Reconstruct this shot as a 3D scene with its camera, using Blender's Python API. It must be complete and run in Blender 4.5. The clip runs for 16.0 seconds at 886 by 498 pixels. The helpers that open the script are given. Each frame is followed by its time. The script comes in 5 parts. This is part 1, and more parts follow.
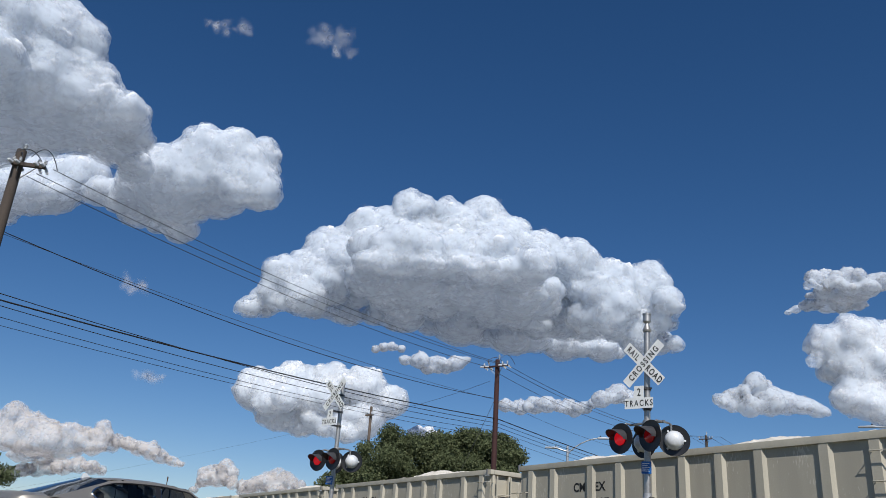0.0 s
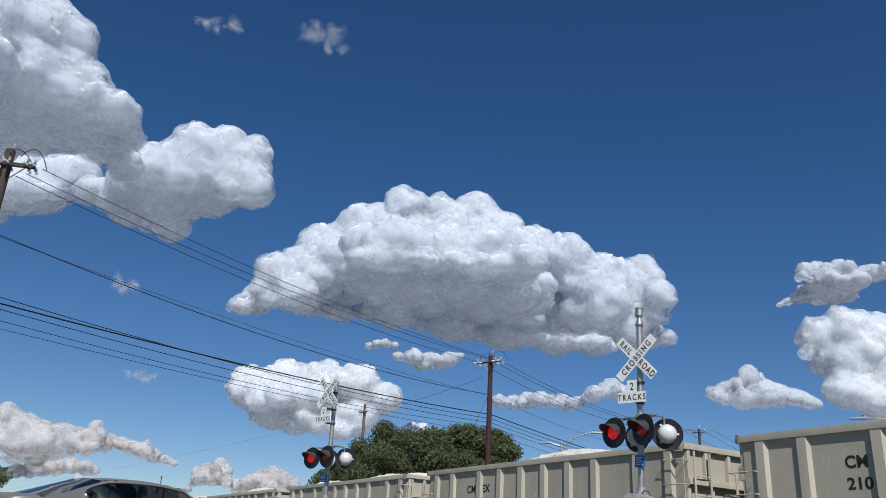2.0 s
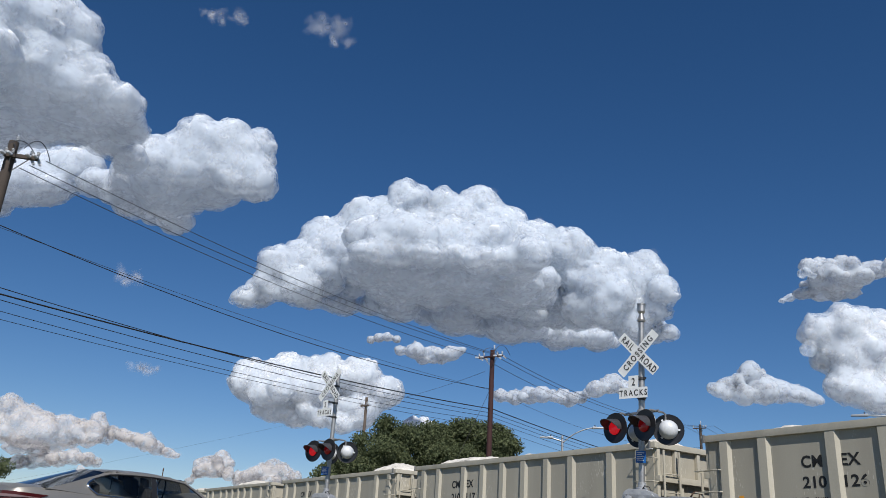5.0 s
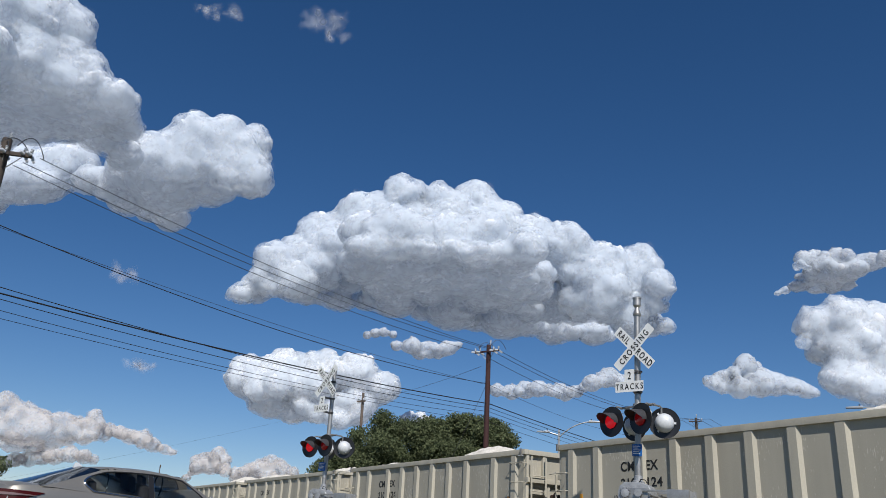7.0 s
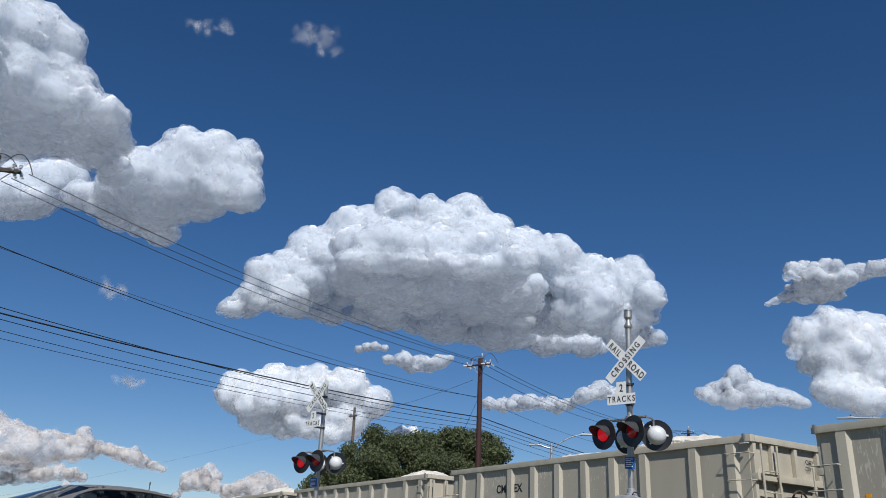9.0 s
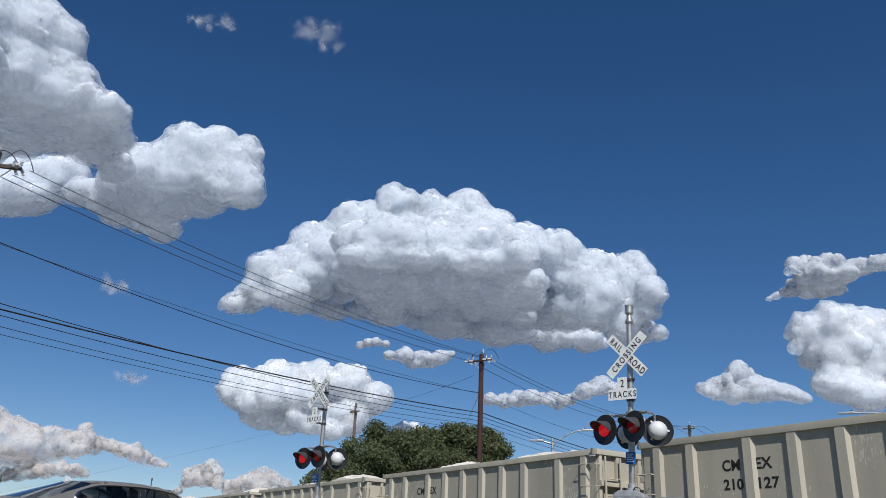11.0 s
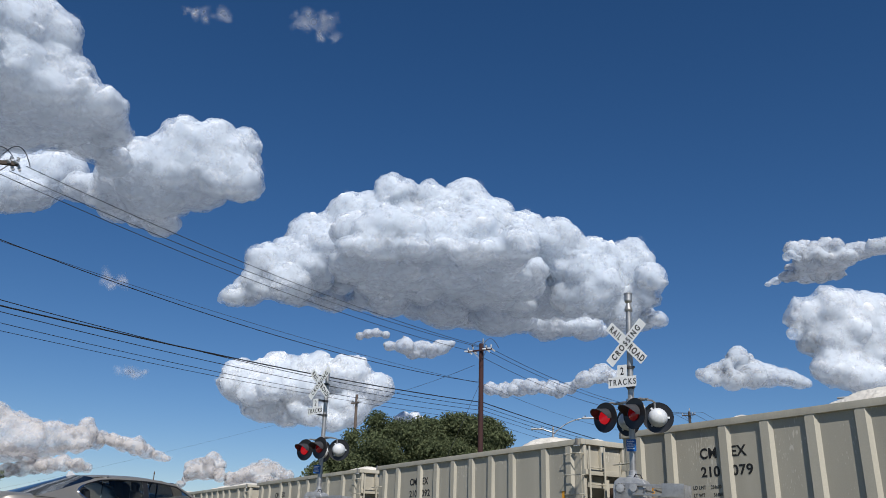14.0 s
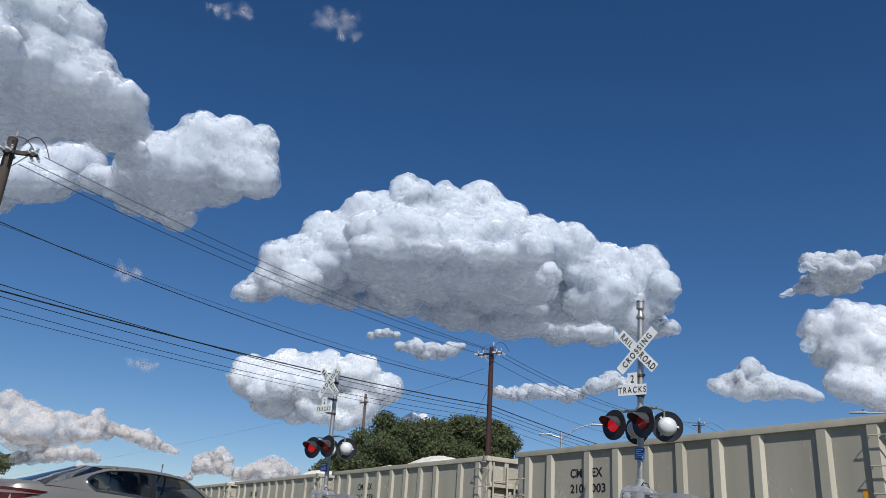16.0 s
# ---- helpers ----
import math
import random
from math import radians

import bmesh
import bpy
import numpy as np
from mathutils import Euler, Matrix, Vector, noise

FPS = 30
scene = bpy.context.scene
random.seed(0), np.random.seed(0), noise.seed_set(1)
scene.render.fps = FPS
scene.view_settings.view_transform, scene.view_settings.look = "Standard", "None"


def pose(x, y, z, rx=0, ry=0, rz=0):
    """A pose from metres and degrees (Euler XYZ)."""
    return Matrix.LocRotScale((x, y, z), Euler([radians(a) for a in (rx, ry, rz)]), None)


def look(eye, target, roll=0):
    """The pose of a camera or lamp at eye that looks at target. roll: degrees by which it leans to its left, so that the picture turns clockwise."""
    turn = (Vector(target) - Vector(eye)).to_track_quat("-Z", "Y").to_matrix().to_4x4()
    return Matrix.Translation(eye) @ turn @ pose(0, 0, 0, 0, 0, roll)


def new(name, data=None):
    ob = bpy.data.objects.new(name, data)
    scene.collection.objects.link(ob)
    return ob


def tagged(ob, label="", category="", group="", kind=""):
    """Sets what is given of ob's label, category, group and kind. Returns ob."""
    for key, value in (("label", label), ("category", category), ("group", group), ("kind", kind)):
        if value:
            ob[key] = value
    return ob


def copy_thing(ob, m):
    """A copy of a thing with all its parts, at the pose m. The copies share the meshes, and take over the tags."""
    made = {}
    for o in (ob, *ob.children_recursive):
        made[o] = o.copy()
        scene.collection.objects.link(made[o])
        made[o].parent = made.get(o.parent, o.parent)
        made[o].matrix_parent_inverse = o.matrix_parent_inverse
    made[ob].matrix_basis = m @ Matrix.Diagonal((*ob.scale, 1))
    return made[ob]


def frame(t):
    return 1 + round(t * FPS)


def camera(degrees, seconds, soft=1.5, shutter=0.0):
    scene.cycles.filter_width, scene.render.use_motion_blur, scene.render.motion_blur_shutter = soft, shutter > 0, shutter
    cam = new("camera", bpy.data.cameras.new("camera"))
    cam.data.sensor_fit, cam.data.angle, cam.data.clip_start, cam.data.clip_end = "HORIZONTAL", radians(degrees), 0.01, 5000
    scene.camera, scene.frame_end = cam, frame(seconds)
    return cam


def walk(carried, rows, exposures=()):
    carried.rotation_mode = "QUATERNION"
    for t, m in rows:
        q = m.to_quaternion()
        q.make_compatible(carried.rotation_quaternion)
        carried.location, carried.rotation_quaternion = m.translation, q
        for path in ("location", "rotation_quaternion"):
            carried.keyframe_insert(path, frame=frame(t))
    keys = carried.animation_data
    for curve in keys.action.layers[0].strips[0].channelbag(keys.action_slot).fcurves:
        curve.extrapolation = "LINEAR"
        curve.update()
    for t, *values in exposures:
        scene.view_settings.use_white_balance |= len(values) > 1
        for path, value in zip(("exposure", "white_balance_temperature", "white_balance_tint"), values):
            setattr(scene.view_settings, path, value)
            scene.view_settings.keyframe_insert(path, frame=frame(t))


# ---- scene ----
cam = camera(58.5, 16.0, soft=0.65)
EYE = (0.0, 0.0, 0.55)
walk(cam, [
    (0, pose(*EYE, 111.602, -3.602, 58.121)),
    (0.5, pose(*EYE, 111.759, -3.652, 58.163)),
    (1, pose(*EYE, 111.691, -3.199, 58.095)),
    (1.5, pose(*EYE, 111.503, -2.94, 57.915)),
    (2, pose(*EYE, 111.364, -2.899, 57.791)),
    (2.5, pose(*EYE, 111.343, -2.929, 57.741)),
    (3, pose(*EYE, 111.348, -2.94, 57.744)),
    (3.5, pose(*EYE, 111.244, -3.077, 57.761)),
    (4, pose(*EYE, 111.103, -3.189, 57.789)),
    (6.5, pose(*EYE, 110.713, -3.239, 57.835)),
    (7, pose(*EYE, 110.612, -2.886, 57.651)),
    (7.5, pose(*EYE, 110.732, -2.726, 57.484)),
    (8, pose(*EYE, 111.047, -2.684, 57.369)),
    (8.5, pose(*EYE, 111.413, -2.558, 57.275)),
    (9, pose(*EYE, 111.613, -2.317, 57.168)),
    (11.5, pose(*EYE, 111.195, -2.194, 57.294)),
    (12, pose(*EYE, 111.113, -1.987, 57.304)),
    (12.5, pose(*EYE, 110.88, -1.714, 57.19)),
    (13, pose(*EYE, 110.64, -1.646, 57.087)),
    (13.5, pose(*EYE, 110.582, -1.574, 57.055)),
    (14, pose(*EYE, 110.601, -1.512, 57.439)),
    (14.5, pose(*EYE, 110.612, -1.612, 57.735)),
    (15, pose(*EYE, 110.759, -2.273, 57.52)),
    (15.5, pose(*EYE, 110.825, -3.08, 57.672)),
    (16, pose(*EYE, 110.733, -3.366, 57.75)),
])

# ---- world, sun ----
SUN_TO = Vector((2.35, -1.0, 2.35)).normalized()
world = bpy.data.worlds.new("sky_world")
scene.world = world
world.use_nodes = True
wn = world.node_tree
sky = wn.nodes.new("ShaderNodeTexSky")
sky.sky_type = "NISHITA"
sky.sun_disc = False
sky.sun_elevation = math.asin(SUN_TO.z)
sky.sun_rotation = math.atan2(SUN_TO.x, SUN_TO.y)
sky.altitude, sky.air_density, sky.dust_density, sky.ozone_density = 1200, 1.0, 0.1, 3.0
deep = wn.nodes.new("ShaderNodeHueSaturation")
deep.inputs["Saturation"].default_value = 1.25
wn.links.new(sky.outputs[0], deep.inputs["Color"])
tint = wn.nodes.new("ShaderNodeMix")
tint.data_type, tint.blend_type = "RGBA", "MULTIPLY"
tint.inputs[0].default_value = 1.0
tint.inputs[7].default_value = (1.04, 1.0, 1.07, 1)
wn.links.new(deep.outputs[0], tint.inputs[6])
wn.links.new(tint.outputs[2], wn.nodes["Background"].inputs[0])
wn.nodes["Background"].inputs[1].default_value = 0.0715
sun_data = bpy.data.lights.new("sun", "SUN")
sun_data.energy, sun_data.angle, sun_data.color = 4.5, radians(0.53), (1.0, 0.965, 0.92)
sun = new("sun", sun_data)
sun.matrix_world = look(SUN_TO * 50, (0, 0, 0))
scene.view_settings.exposure = 0.0


# ---- materials ----
def surface(name, base, dark=None, rough=0.7, metal=0.0, grain=30.0, patch=1.5, bump=0.15, bump_dist=0.01, streak=False, spread=0.5, per_piece=0.0, scuffs=None, beyond=None):
    """Two scales of colour variation and a fine relief, at real-world size. scuffs: a colour of pale vertical rubs;
    beyond: a paler colour for unseen ground far off, which bounces light up to the cloud bases."""
    m = bpy.data.materials.new(name)
    m.use_nodes = True
    nt = m.node_tree
    n, l = nt.nodes, nt.links
    b = n["Principled BSDF"]
    dark = dark or tuple(c * 0.7 for c in base)
    co = n.new("ShaderNodeTexCoord")
    mp = n.new("ShaderNodeMapping")
    mp.inputs["Scale"].default_value = (1, 1, 0.12) if streak else (1, 1, 1)
    where = co.outputs["Object"]
    if per_piece:
        who, off, add3 = n.new("ShaderNodeObjectInfo"), n.new("ShaderNodeMath"), n.new("ShaderNodeVectorMath")
        off.operation, off.inputs[1].default_value = "MULTIPLY", 80.0
        l.new(who.outputs["Random"], off.inputs[0])
        l.new(where, add3.inputs[0])
        l.new(off.outputs[0], add3.inputs[1])
        where = add3.outputs[0]
    l.new(where, mp.inputs[0])
    big, fine = n.new("ShaderNodeTexNoise"), n.new("ShaderNodeTexNoise")
    big.inputs["Scale"].default_value, big.inputs["Detail"].default_value = patch, 5
    fine.inputs["Scale"].default_value, fine.inputs["Detail"].default_value = grain, 4
    l.new(mp.outputs[0], big.inputs["Vector"])
    l.new(co.outputs["Object"], fine.inputs["Vector"])
    add = n.new("ShaderNodeMath")
    add.operation = "MULTIPLY_ADD"
    l.new(fine.outputs[0], add.inputs[0])
    add.inputs[1].default_value = 0.45
    l.new(big.outputs[0], add.inputs[2])
    ramp = n.new("ShaderNodeMapRange")
    ramp.inputs[1].default_value, ramp.inputs[2].default_value = 0.72 - spread * 0.5, 0.72 + spread * 0.5
    l.new(add.outputs[0], ramp.inputs[0])
    mix = n.new("ShaderNodeMix")
    mix.data_type = "RGBA"
    mix.inputs[6].default_value, mix.inputs[7].default_value = (*dark, 1), (*base, 1)
    l.new(ramp.outputs[0], mix.inputs[0])
    out = mix.outputs[2]
    if scuffs:
        ms, rub, gate, soft, both, rubbed = n.new("ShaderNodeMapping"), n.new("ShaderNodeTexNoise"), n.new("ShaderNodeTexNoise"), n.new("ShaderNodeMapRange"), n.new("ShaderNodeMath"), n.new("ShaderNodeMix")
        ms.inputs["Scale"].default_value = (30, 30, 7.0)
        rub.inputs["Scale"].default_value, rub.inputs["Detail"].default_value = 1.0, 3
        gate.inputs["Scale"].default_value, gate.inputs["Detail"].default_value = 0.9, 2
        both.operation, rubbed.data_type = "MULTIPLY_ADD", "RGBA"
        both.inputs[1].default_value = 0.8
        l.new(where, ms.inputs[0])
        l.new(ms.outputs[0], rub.inputs["Vector"])
        l.new(where, gate.inputs["Vector"])
        l.new(gate.outputs[0], both.inputs[0])
        l.new(rub.outputs[0], both.inputs[2])
        soft.inputs[1].default_value, soft.inputs[2].default_value, soft.inputs[4].default_value = 1.07, 1.13, 0.8
        l.new(both.outputs[0], soft.inputs[0])
        l.new(soft.outputs[0], rubbed.inputs[0])
        l.new(out, rubbed.inputs[6])
        rubbed.inputs[7].default_value = (*scuffs, 1)
        out = rubbed.outputs[2]
    # unseen distant ground is paled here to reflect light onto the cloud bases
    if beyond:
        far, reach, bounce_land = n.new("ShaderNodeVectorMath"), n.new("ShaderNodeMapRange"), n.new("ShaderNodeMix")
        far.operation, bounce_land.data_type = "LENGTH", "RGBA"
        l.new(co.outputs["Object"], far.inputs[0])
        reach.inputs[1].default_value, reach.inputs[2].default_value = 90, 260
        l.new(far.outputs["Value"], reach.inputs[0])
        l.new(reach.outputs[0], bounce_land.inputs[0])
        l.new(out, bounce_land.inputs[6])
        bounce_land.inputs[7].default_value = (*beyond, 1)
        out = bounce_land.outputs[2]
    if per_piece:
        info = n.new("ShaderNodeObjectInfo")
        hsv = n.new("ShaderNodeHueSaturation")
        rng = n.new("ShaderNodeMapRange")
        rng.inputs[3].default_value, rng.inputs[4].default_value = 1 - per_piece, 1 + per_piece
        l.new(info.outputs["Random"], rng.inputs[0])
        l.new(rng.outputs[0], hsv.inputs["Value"])
        l.new(out, hsv.inputs["Color"])
        out = hsv.outputs[0]
    l.new(out, b.inputs["Base Color"])
    b.inputs["Roughness"].default_value, b.inputs["Metallic"].default_value = rough, metal
    if bump:
        bp = n.new("ShaderNodeBump")
        bp.inputs["Strength"].default_value, bp.inputs["Distance"].default_value = bump, bump_dist
        l.new(fine.outputs[0], bp.inputs["Height"])
        l.new(bp.outputs[0], b.inputs["Normal"])
    return m


def plain(name, base, rough=0.5, metal=0.0, glow=None, power=0.0):
    m = bpy.data.materials.new(name)
    m.use_nodes = True
    b = m.node_tree.nodes["Principled BSDF"]
    b.inputs["Base Color"].default_value = (*base, 1)
    b.inputs["Roughness"].default_value, b.inputs["Metallic"].default_value = rough, metal
    if glow:
        b.inputs["Emission Color"].default_value, b.inputs["Emission Strength"].default_value = (*glow, 1), power
    return m


def glass(name, tint, rough=0.02):
    m = bpy.data.materials.new(name)
    m.use_nodes = True
    b = m.node_tree.nodes["Principled BSDF"]
    b.inputs["Base Color"].default_value = (*tint, 1)
    b.inputs["Roughness"].default_value, b.inputs["Transmission Weight"].default_value, b.inputs["IOR"].default_value = rough, 1.0, 1.45
    return m


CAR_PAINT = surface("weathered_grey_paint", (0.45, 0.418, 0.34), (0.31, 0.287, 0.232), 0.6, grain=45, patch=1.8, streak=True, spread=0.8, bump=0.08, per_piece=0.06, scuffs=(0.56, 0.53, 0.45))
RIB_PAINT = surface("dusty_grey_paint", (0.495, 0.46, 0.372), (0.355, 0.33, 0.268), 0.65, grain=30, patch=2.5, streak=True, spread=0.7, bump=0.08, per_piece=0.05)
STEEL = surface("dull_steel", (0.30, 0.30, 0.29), (0.18, 0.17, 0.16), 0.5, 0.6, grain=40)
RUST = surface("rusty_steel", (0.12, 0.075, 0.05), (0.06, 0.04, 0.03), 0.85, 0.2, grain=25)
RAIL = surface("rail_steel", (0.28, 0.24, 0.21), (0.14, 0.10, 0.08), 0.4, 0.7, grain=25)
ORANGE = plain("orange_reflective_tape", (0.75, 0.33, 0.02), 0.4)
BLACK_PAINT = plain("black_stencil_paint", (0.012, 0.012, 0.012), 0.6)
STONE = surface("crushed_limestone", (0.80, 0.76, 0.68), (0.55, 0.51, 0.44), 0.95, grain=14, patch=3, bump=0.9, bump_dist=0.05)
GALV = surface("galvanised_steel", (0.46, 0.455, 0.44), (0.30, 0.29, 0.275), 0.42, 0.7, grain=18, patch=5)
GREY_CAST = surface("grey_cast_housing", (0.42, 0.43, 0.44), (0.28, 0.29, 0.30), 0.5, 0.35, grain=25, patch=6)
SIGN_WHITE = surface("white_sign_sheeting", (0.80, 0.81, 0.79), (0.66, 0.67, 0.66), 0.45, grain=20, patch=4, bump=0.03)
BLACK_DISC = surface("black_enamel", (0.014, 0.014, 0.016), (0.008, 0.008, 0.009), 0.35, grain=20, patch=5, bump=0.05)
HOUSING = surface("pale_grey_housing", (0.66, 0.68, 0.70), (0.52, 0.54, 0.56), 0.4, grain=22, patch=6, bump=0.05)
VISOR = surface("dark_visor", (0.06, 0.06, 0.065), (0.03, 0.03, 0.03), 0.45, grain=20, patch=6, bump=0.05)
LENS_LIT = plain("lit_red_lens", (0.30, 0.008, 0.012), 0.2, glow=(1.0, 0.015, 0.03), power=0.36)
LENS_DIM = plain("dim_red_lens", (0.05, 0.003, 0.005), 0.15, glow=(1.0, 0.01, 0.02), power=0.06)
BLUE_SIGN = plain("blue_sign_face", (0.01, 0.10, 0.33), 0.4)
POLE_RED = surface("creosoted_red_brown_wood", (0.058, 0.020, 0.018), (0.026, 0.011, 0.011), 0.85, grain=25, patch=3, streak=True, bump=0.4)
POLE_GREY = surface("sun_bleached_wood", (0.15, 0.115, 0.09), (0.085, 0.065, 0.052), 0.9, grain=25, patch=3, streak=True, bump=0.4)
POLE_BROWN = surface("weathered_brown_wood", (0.085, 0.066, 0.052), (0.045, 0.036, 0.030), 0.9, grain=25, patch=3, streak=True, bump=0.4)
CERAMIC = plain("grey_porcelain", (0.55, 0.57, 0.60), 0.2)
WIRE = plain("weathered_wire", (0.035, 0.037, 0.042), 0.5)
CABLE = plain("black_cable", (0.012, 0.012, 0.014), 0.6)
BARK = surface("oak_bark", (0.11, 0.085, 0.065), (0.05, 0.04, 0.032), 0.95, grain=18, patch=3, bump=0.6)
# grass nearby; beyond is a pale blue-grey reflector that brightens cloud undersides
GRASS = surface("dry_grass_and_bounce_ground", (0.15, 0.14, 0.085), (0.09, 0.095, 0.05), 0.95, grain=6, patch=0.25, bump=0.6, bump_dist=0.05, beyond=(0.385, 0.395, 0.405))
ASPHALT = surface("asphalt", (0.065, 0.064, 0.062), (0.04, 0.04, 0.04), 0.9, grain=60, patch=0.4, bump=0.4)
CONCRETE = surface("concrete", (0.42, 0.40, 0.37), (0.28, 0.27, 0.25), 0.9, grain=25, patch=1.0)
BALLAST = surface("ballast_stone", (0.20, 0.18, 0.165), (0.10, 0.095, 0.09), 0.95, grain=9, patch=2, bump=1.0, bump_dist=0.06)
TIE = surface("creosoted_tie", (0.10, 0.075, 0.055), (0.05, 0.04, 0.03), 0.9, grain=20, patch=2, bump=0.4)
LAMP_GREY = surface("grey_lamp_steel", (0.48, 0.49, 0.50), (0.36, 0.37, 0.38), 0.45, 0.5, grain=15, patch=3)


def leaf_material(name, a, b):
    m = bpy.data.materials.new(name)
    m.use_nodes = True
    n, l = m.node_tree.nodes, m.node_tree.links
    geo = n.new("ShaderNodeNewGeometry")
    mix = n.new("ShaderNodeMix")
    mix.data_type = "RGBA"
    mix.inputs[6].default_value, mix.inputs[7].default_value = (*a, 1), (*b, 1)
    l.new(geo.outputs["Random Per Island"], mix.inputs[0])
    dif, tra, out = n.new("ShaderNodeBsdfDiffuse"), n.new("ShaderNodeBsdfTranslucent"), n["Material Output"]
    ms = n.new("ShaderNodeMixShader")
    ms.inputs[0].default_value = 0.35
    for s in (dif, tra):
        l.new(mix.outputs[2], s.inputs[0])
    l.new(dif.outputs[0], ms.inputs[1])
    l.new(tra.outputs[0], ms.inputs[2])
    l.new(ms.outputs[0], out.inputs[0])
    return m


LEAF = leaf_material("oak_leaves", (0.062, 0.082, 0.042), (0.175, 0.20, 0.105))


def cloud_material(name, colour, depth, cover=1.0):
    """Dense white cloud: sunlight enters and scatters about depth metres."""
    m = bpy.data.materials.new(name)
    m.use_nodes = True
    n, l = m.node_tree.nodes, m.node_tree.links
    b = n["Principled BSDF"]
    b.inputs["Base Color"].default_value = (*colour, 1)
    b.inputs["Roughness"].default_value = 1.0
    b.inputs["Specular IOR Level"].default_value = 0.0
    b.inputs["Subsurface Weight"].default_value = 0.85
    b.inputs["Subsurface Radius"].default_value = (1.0, 1.0, 1.0)
    b.inputs["Subsurface Scale"].default_value = depth
    if cover < 1:
        co, nz, rg = n.new("ShaderNodeTexCoord"), n.new("ShaderNodeTexNoise"), n.new("ShaderNodeMapRange")
        nz.inputs["Scale"].default_value, nz.inputs["Detail"].default_value = 0.014, 3
        l.new(co.outputs["Object"], nz.inputs["Vector"])
        rg.inputs[1].default_value, rg.inputs[2].default_value = 0.32, 0.62
        rg.inputs[3].default_value, rg.inputs[4].default_value = cover * 0.45, cover
        l.new(nz.outputs[0], rg.inputs[0])
        l.new(rg.outputs[0], b.inputs["Alpha"])
    return m


def veil_material(name, colour, most, scale):
    """Thin ragged cloud that wraps the dense core."""
    m = bpy.data.materials.new(name)
    m.use_nodes = True
    n, l = m.node_tree.nodes, m.node_tree.links
    dif, tra, clear = n.new("ShaderNodeBsdfDiffuse"), n.new("ShaderNodeBsdfTranslucent"), n.new("ShaderNodeBsdfTransparent")
    for sh in (dif, tra):
        sh.inputs[0].default_value = (*colour, 1)
    body, mix = n.new("ShaderNodeMixShader"), n.new("ShaderNodeMixShader")
    body.inputs[0].default_value = 0.5
    l.new(dif.outputs[0], body.inputs[1])
    l.new(tra.outputs[0], body.inputs[2])
    co, nz, rg = n.new("ShaderNodeTexCoord"), n.new("ShaderNodeTexNoise"), n.new("ShaderNodeMapRange")
    nz.inputs["Scale"].default_value, nz.inputs["Detail"].default_value, nz.inputs["Roughness"].default_value = scale, 6, 0.62
    l.new(co.outputs["Object"], nz.inputs["Vector"])
    rg.interpolation_type = "SMOOTHSTEP"
    rg.inputs[1].default_value, rg.inputs[2].default_value, rg.inputs[4].default_value = 0.27, 0.62, most
    l.new(nz.outputs[0], rg.inputs[0])
    l.new(rg.outputs[0], mix.inputs[0])
    l.new(clear.outputs[0], mix.inputs[1])
    l.new(body.outputs[0], mix.inputs[2])
    l.new(mix.outputs[0], n["Material Output"].inputs[0])
    return m


def thin_cloud_material(name, colour, low, high, most=1.0, scale=0.014):
    """Thin cloud that lets the sky through in ragged patches."""
    m = bpy.data.materials.new(name)
    m.use_nodes = True
    n, l = m.node_tree.nodes, m.node_tree.links
    dif, tra, clear = n.new("ShaderNodeBsdfDiffuse"), n.new("ShaderNodeBsdfTranslucent"), n.new("ShaderNodeBsdfTransparent")
    for s in (dif, tra):
        s.inputs[0].default_value = (*colour, 1)
    body, mix = n.new("ShaderNodeMixShader"), n.new("ShaderNodeMixShader")
    body.inputs[0].default_value = 0.5
    l.new(dif.outputs[0], body.inputs[1])
    l.new(tra.outputs[0], body.inputs[2])
    co, nz, rg = n.new("ShaderNodeTexCoord"), n.new("ShaderNodeTexNoise"), n.new("ShaderNodeMapRange")
    nz.inputs["Scale"].default_value, nz.inputs["Detail"].default_value, nz.inputs["Roughness"].default_value = scale, 8, 0.6
    l.new(co.outputs["Object"], nz.inputs["Vector"])
    rg.inputs[1].default_value, rg.inputs[2].default_value, rg.inputs[4].default_value = low, high, most
    l.new(nz.outputs[0], rg.inputs[0])
    fade, mul = n.new("ShaderNodeAttribute"), n.new("ShaderNodeMath")
    fade.attribute_name = "thickness"
    mul.operation = "MULTIPLY"
    l.new(rg.outputs[0], mul.inputs[0])
    l.new(fade.outputs["Fac"], mul.inputs[1])
    l.new(mul.outputs[0], mix.inputs[0])
    l.new(clear.outputs[0], mix.inputs[1])
    l.new(body.outputs[0], mix.inputs[2])
    l.new(mix.outputs[0], n["Material Output"].inputs[0])
    return m


CLOUD = cloud_material("cumulus_white", (0.56, 0.60, 0.655), 420)
CLOUD_BRIGHT = cloud_material("bright_cumulus", (0.665, 0.673, 0.69), 160)
CLOUD_WARM = cloud_material("hazy_cumulus", (0.82, 0.785, 0.76), 260, 0.34)
CLOUD_PALE = cloud_material("pale_cloud", (0.60, 0.615, 0.645), 200, 0.66)
VEIL = veil_material("cloud_veil", (0.79, 0.845, 0.905), 0.48, 0.026)
VEIL_WARM = veil_material("warm_cloud_veil", (0.92, 0.885, 0.86), 0.32, 0.022)
FRINGE = thin_cloud_material("cloud_fringe", (0.84, 0.87, 0.92), 0.28, 0.66, 0.5, 0.035)
CLOUD_THIN = thin_cloud_material("thin_cloud", (0.80, 0.80, 0.82), 0.27, 0.70, 0.5, 0.022)


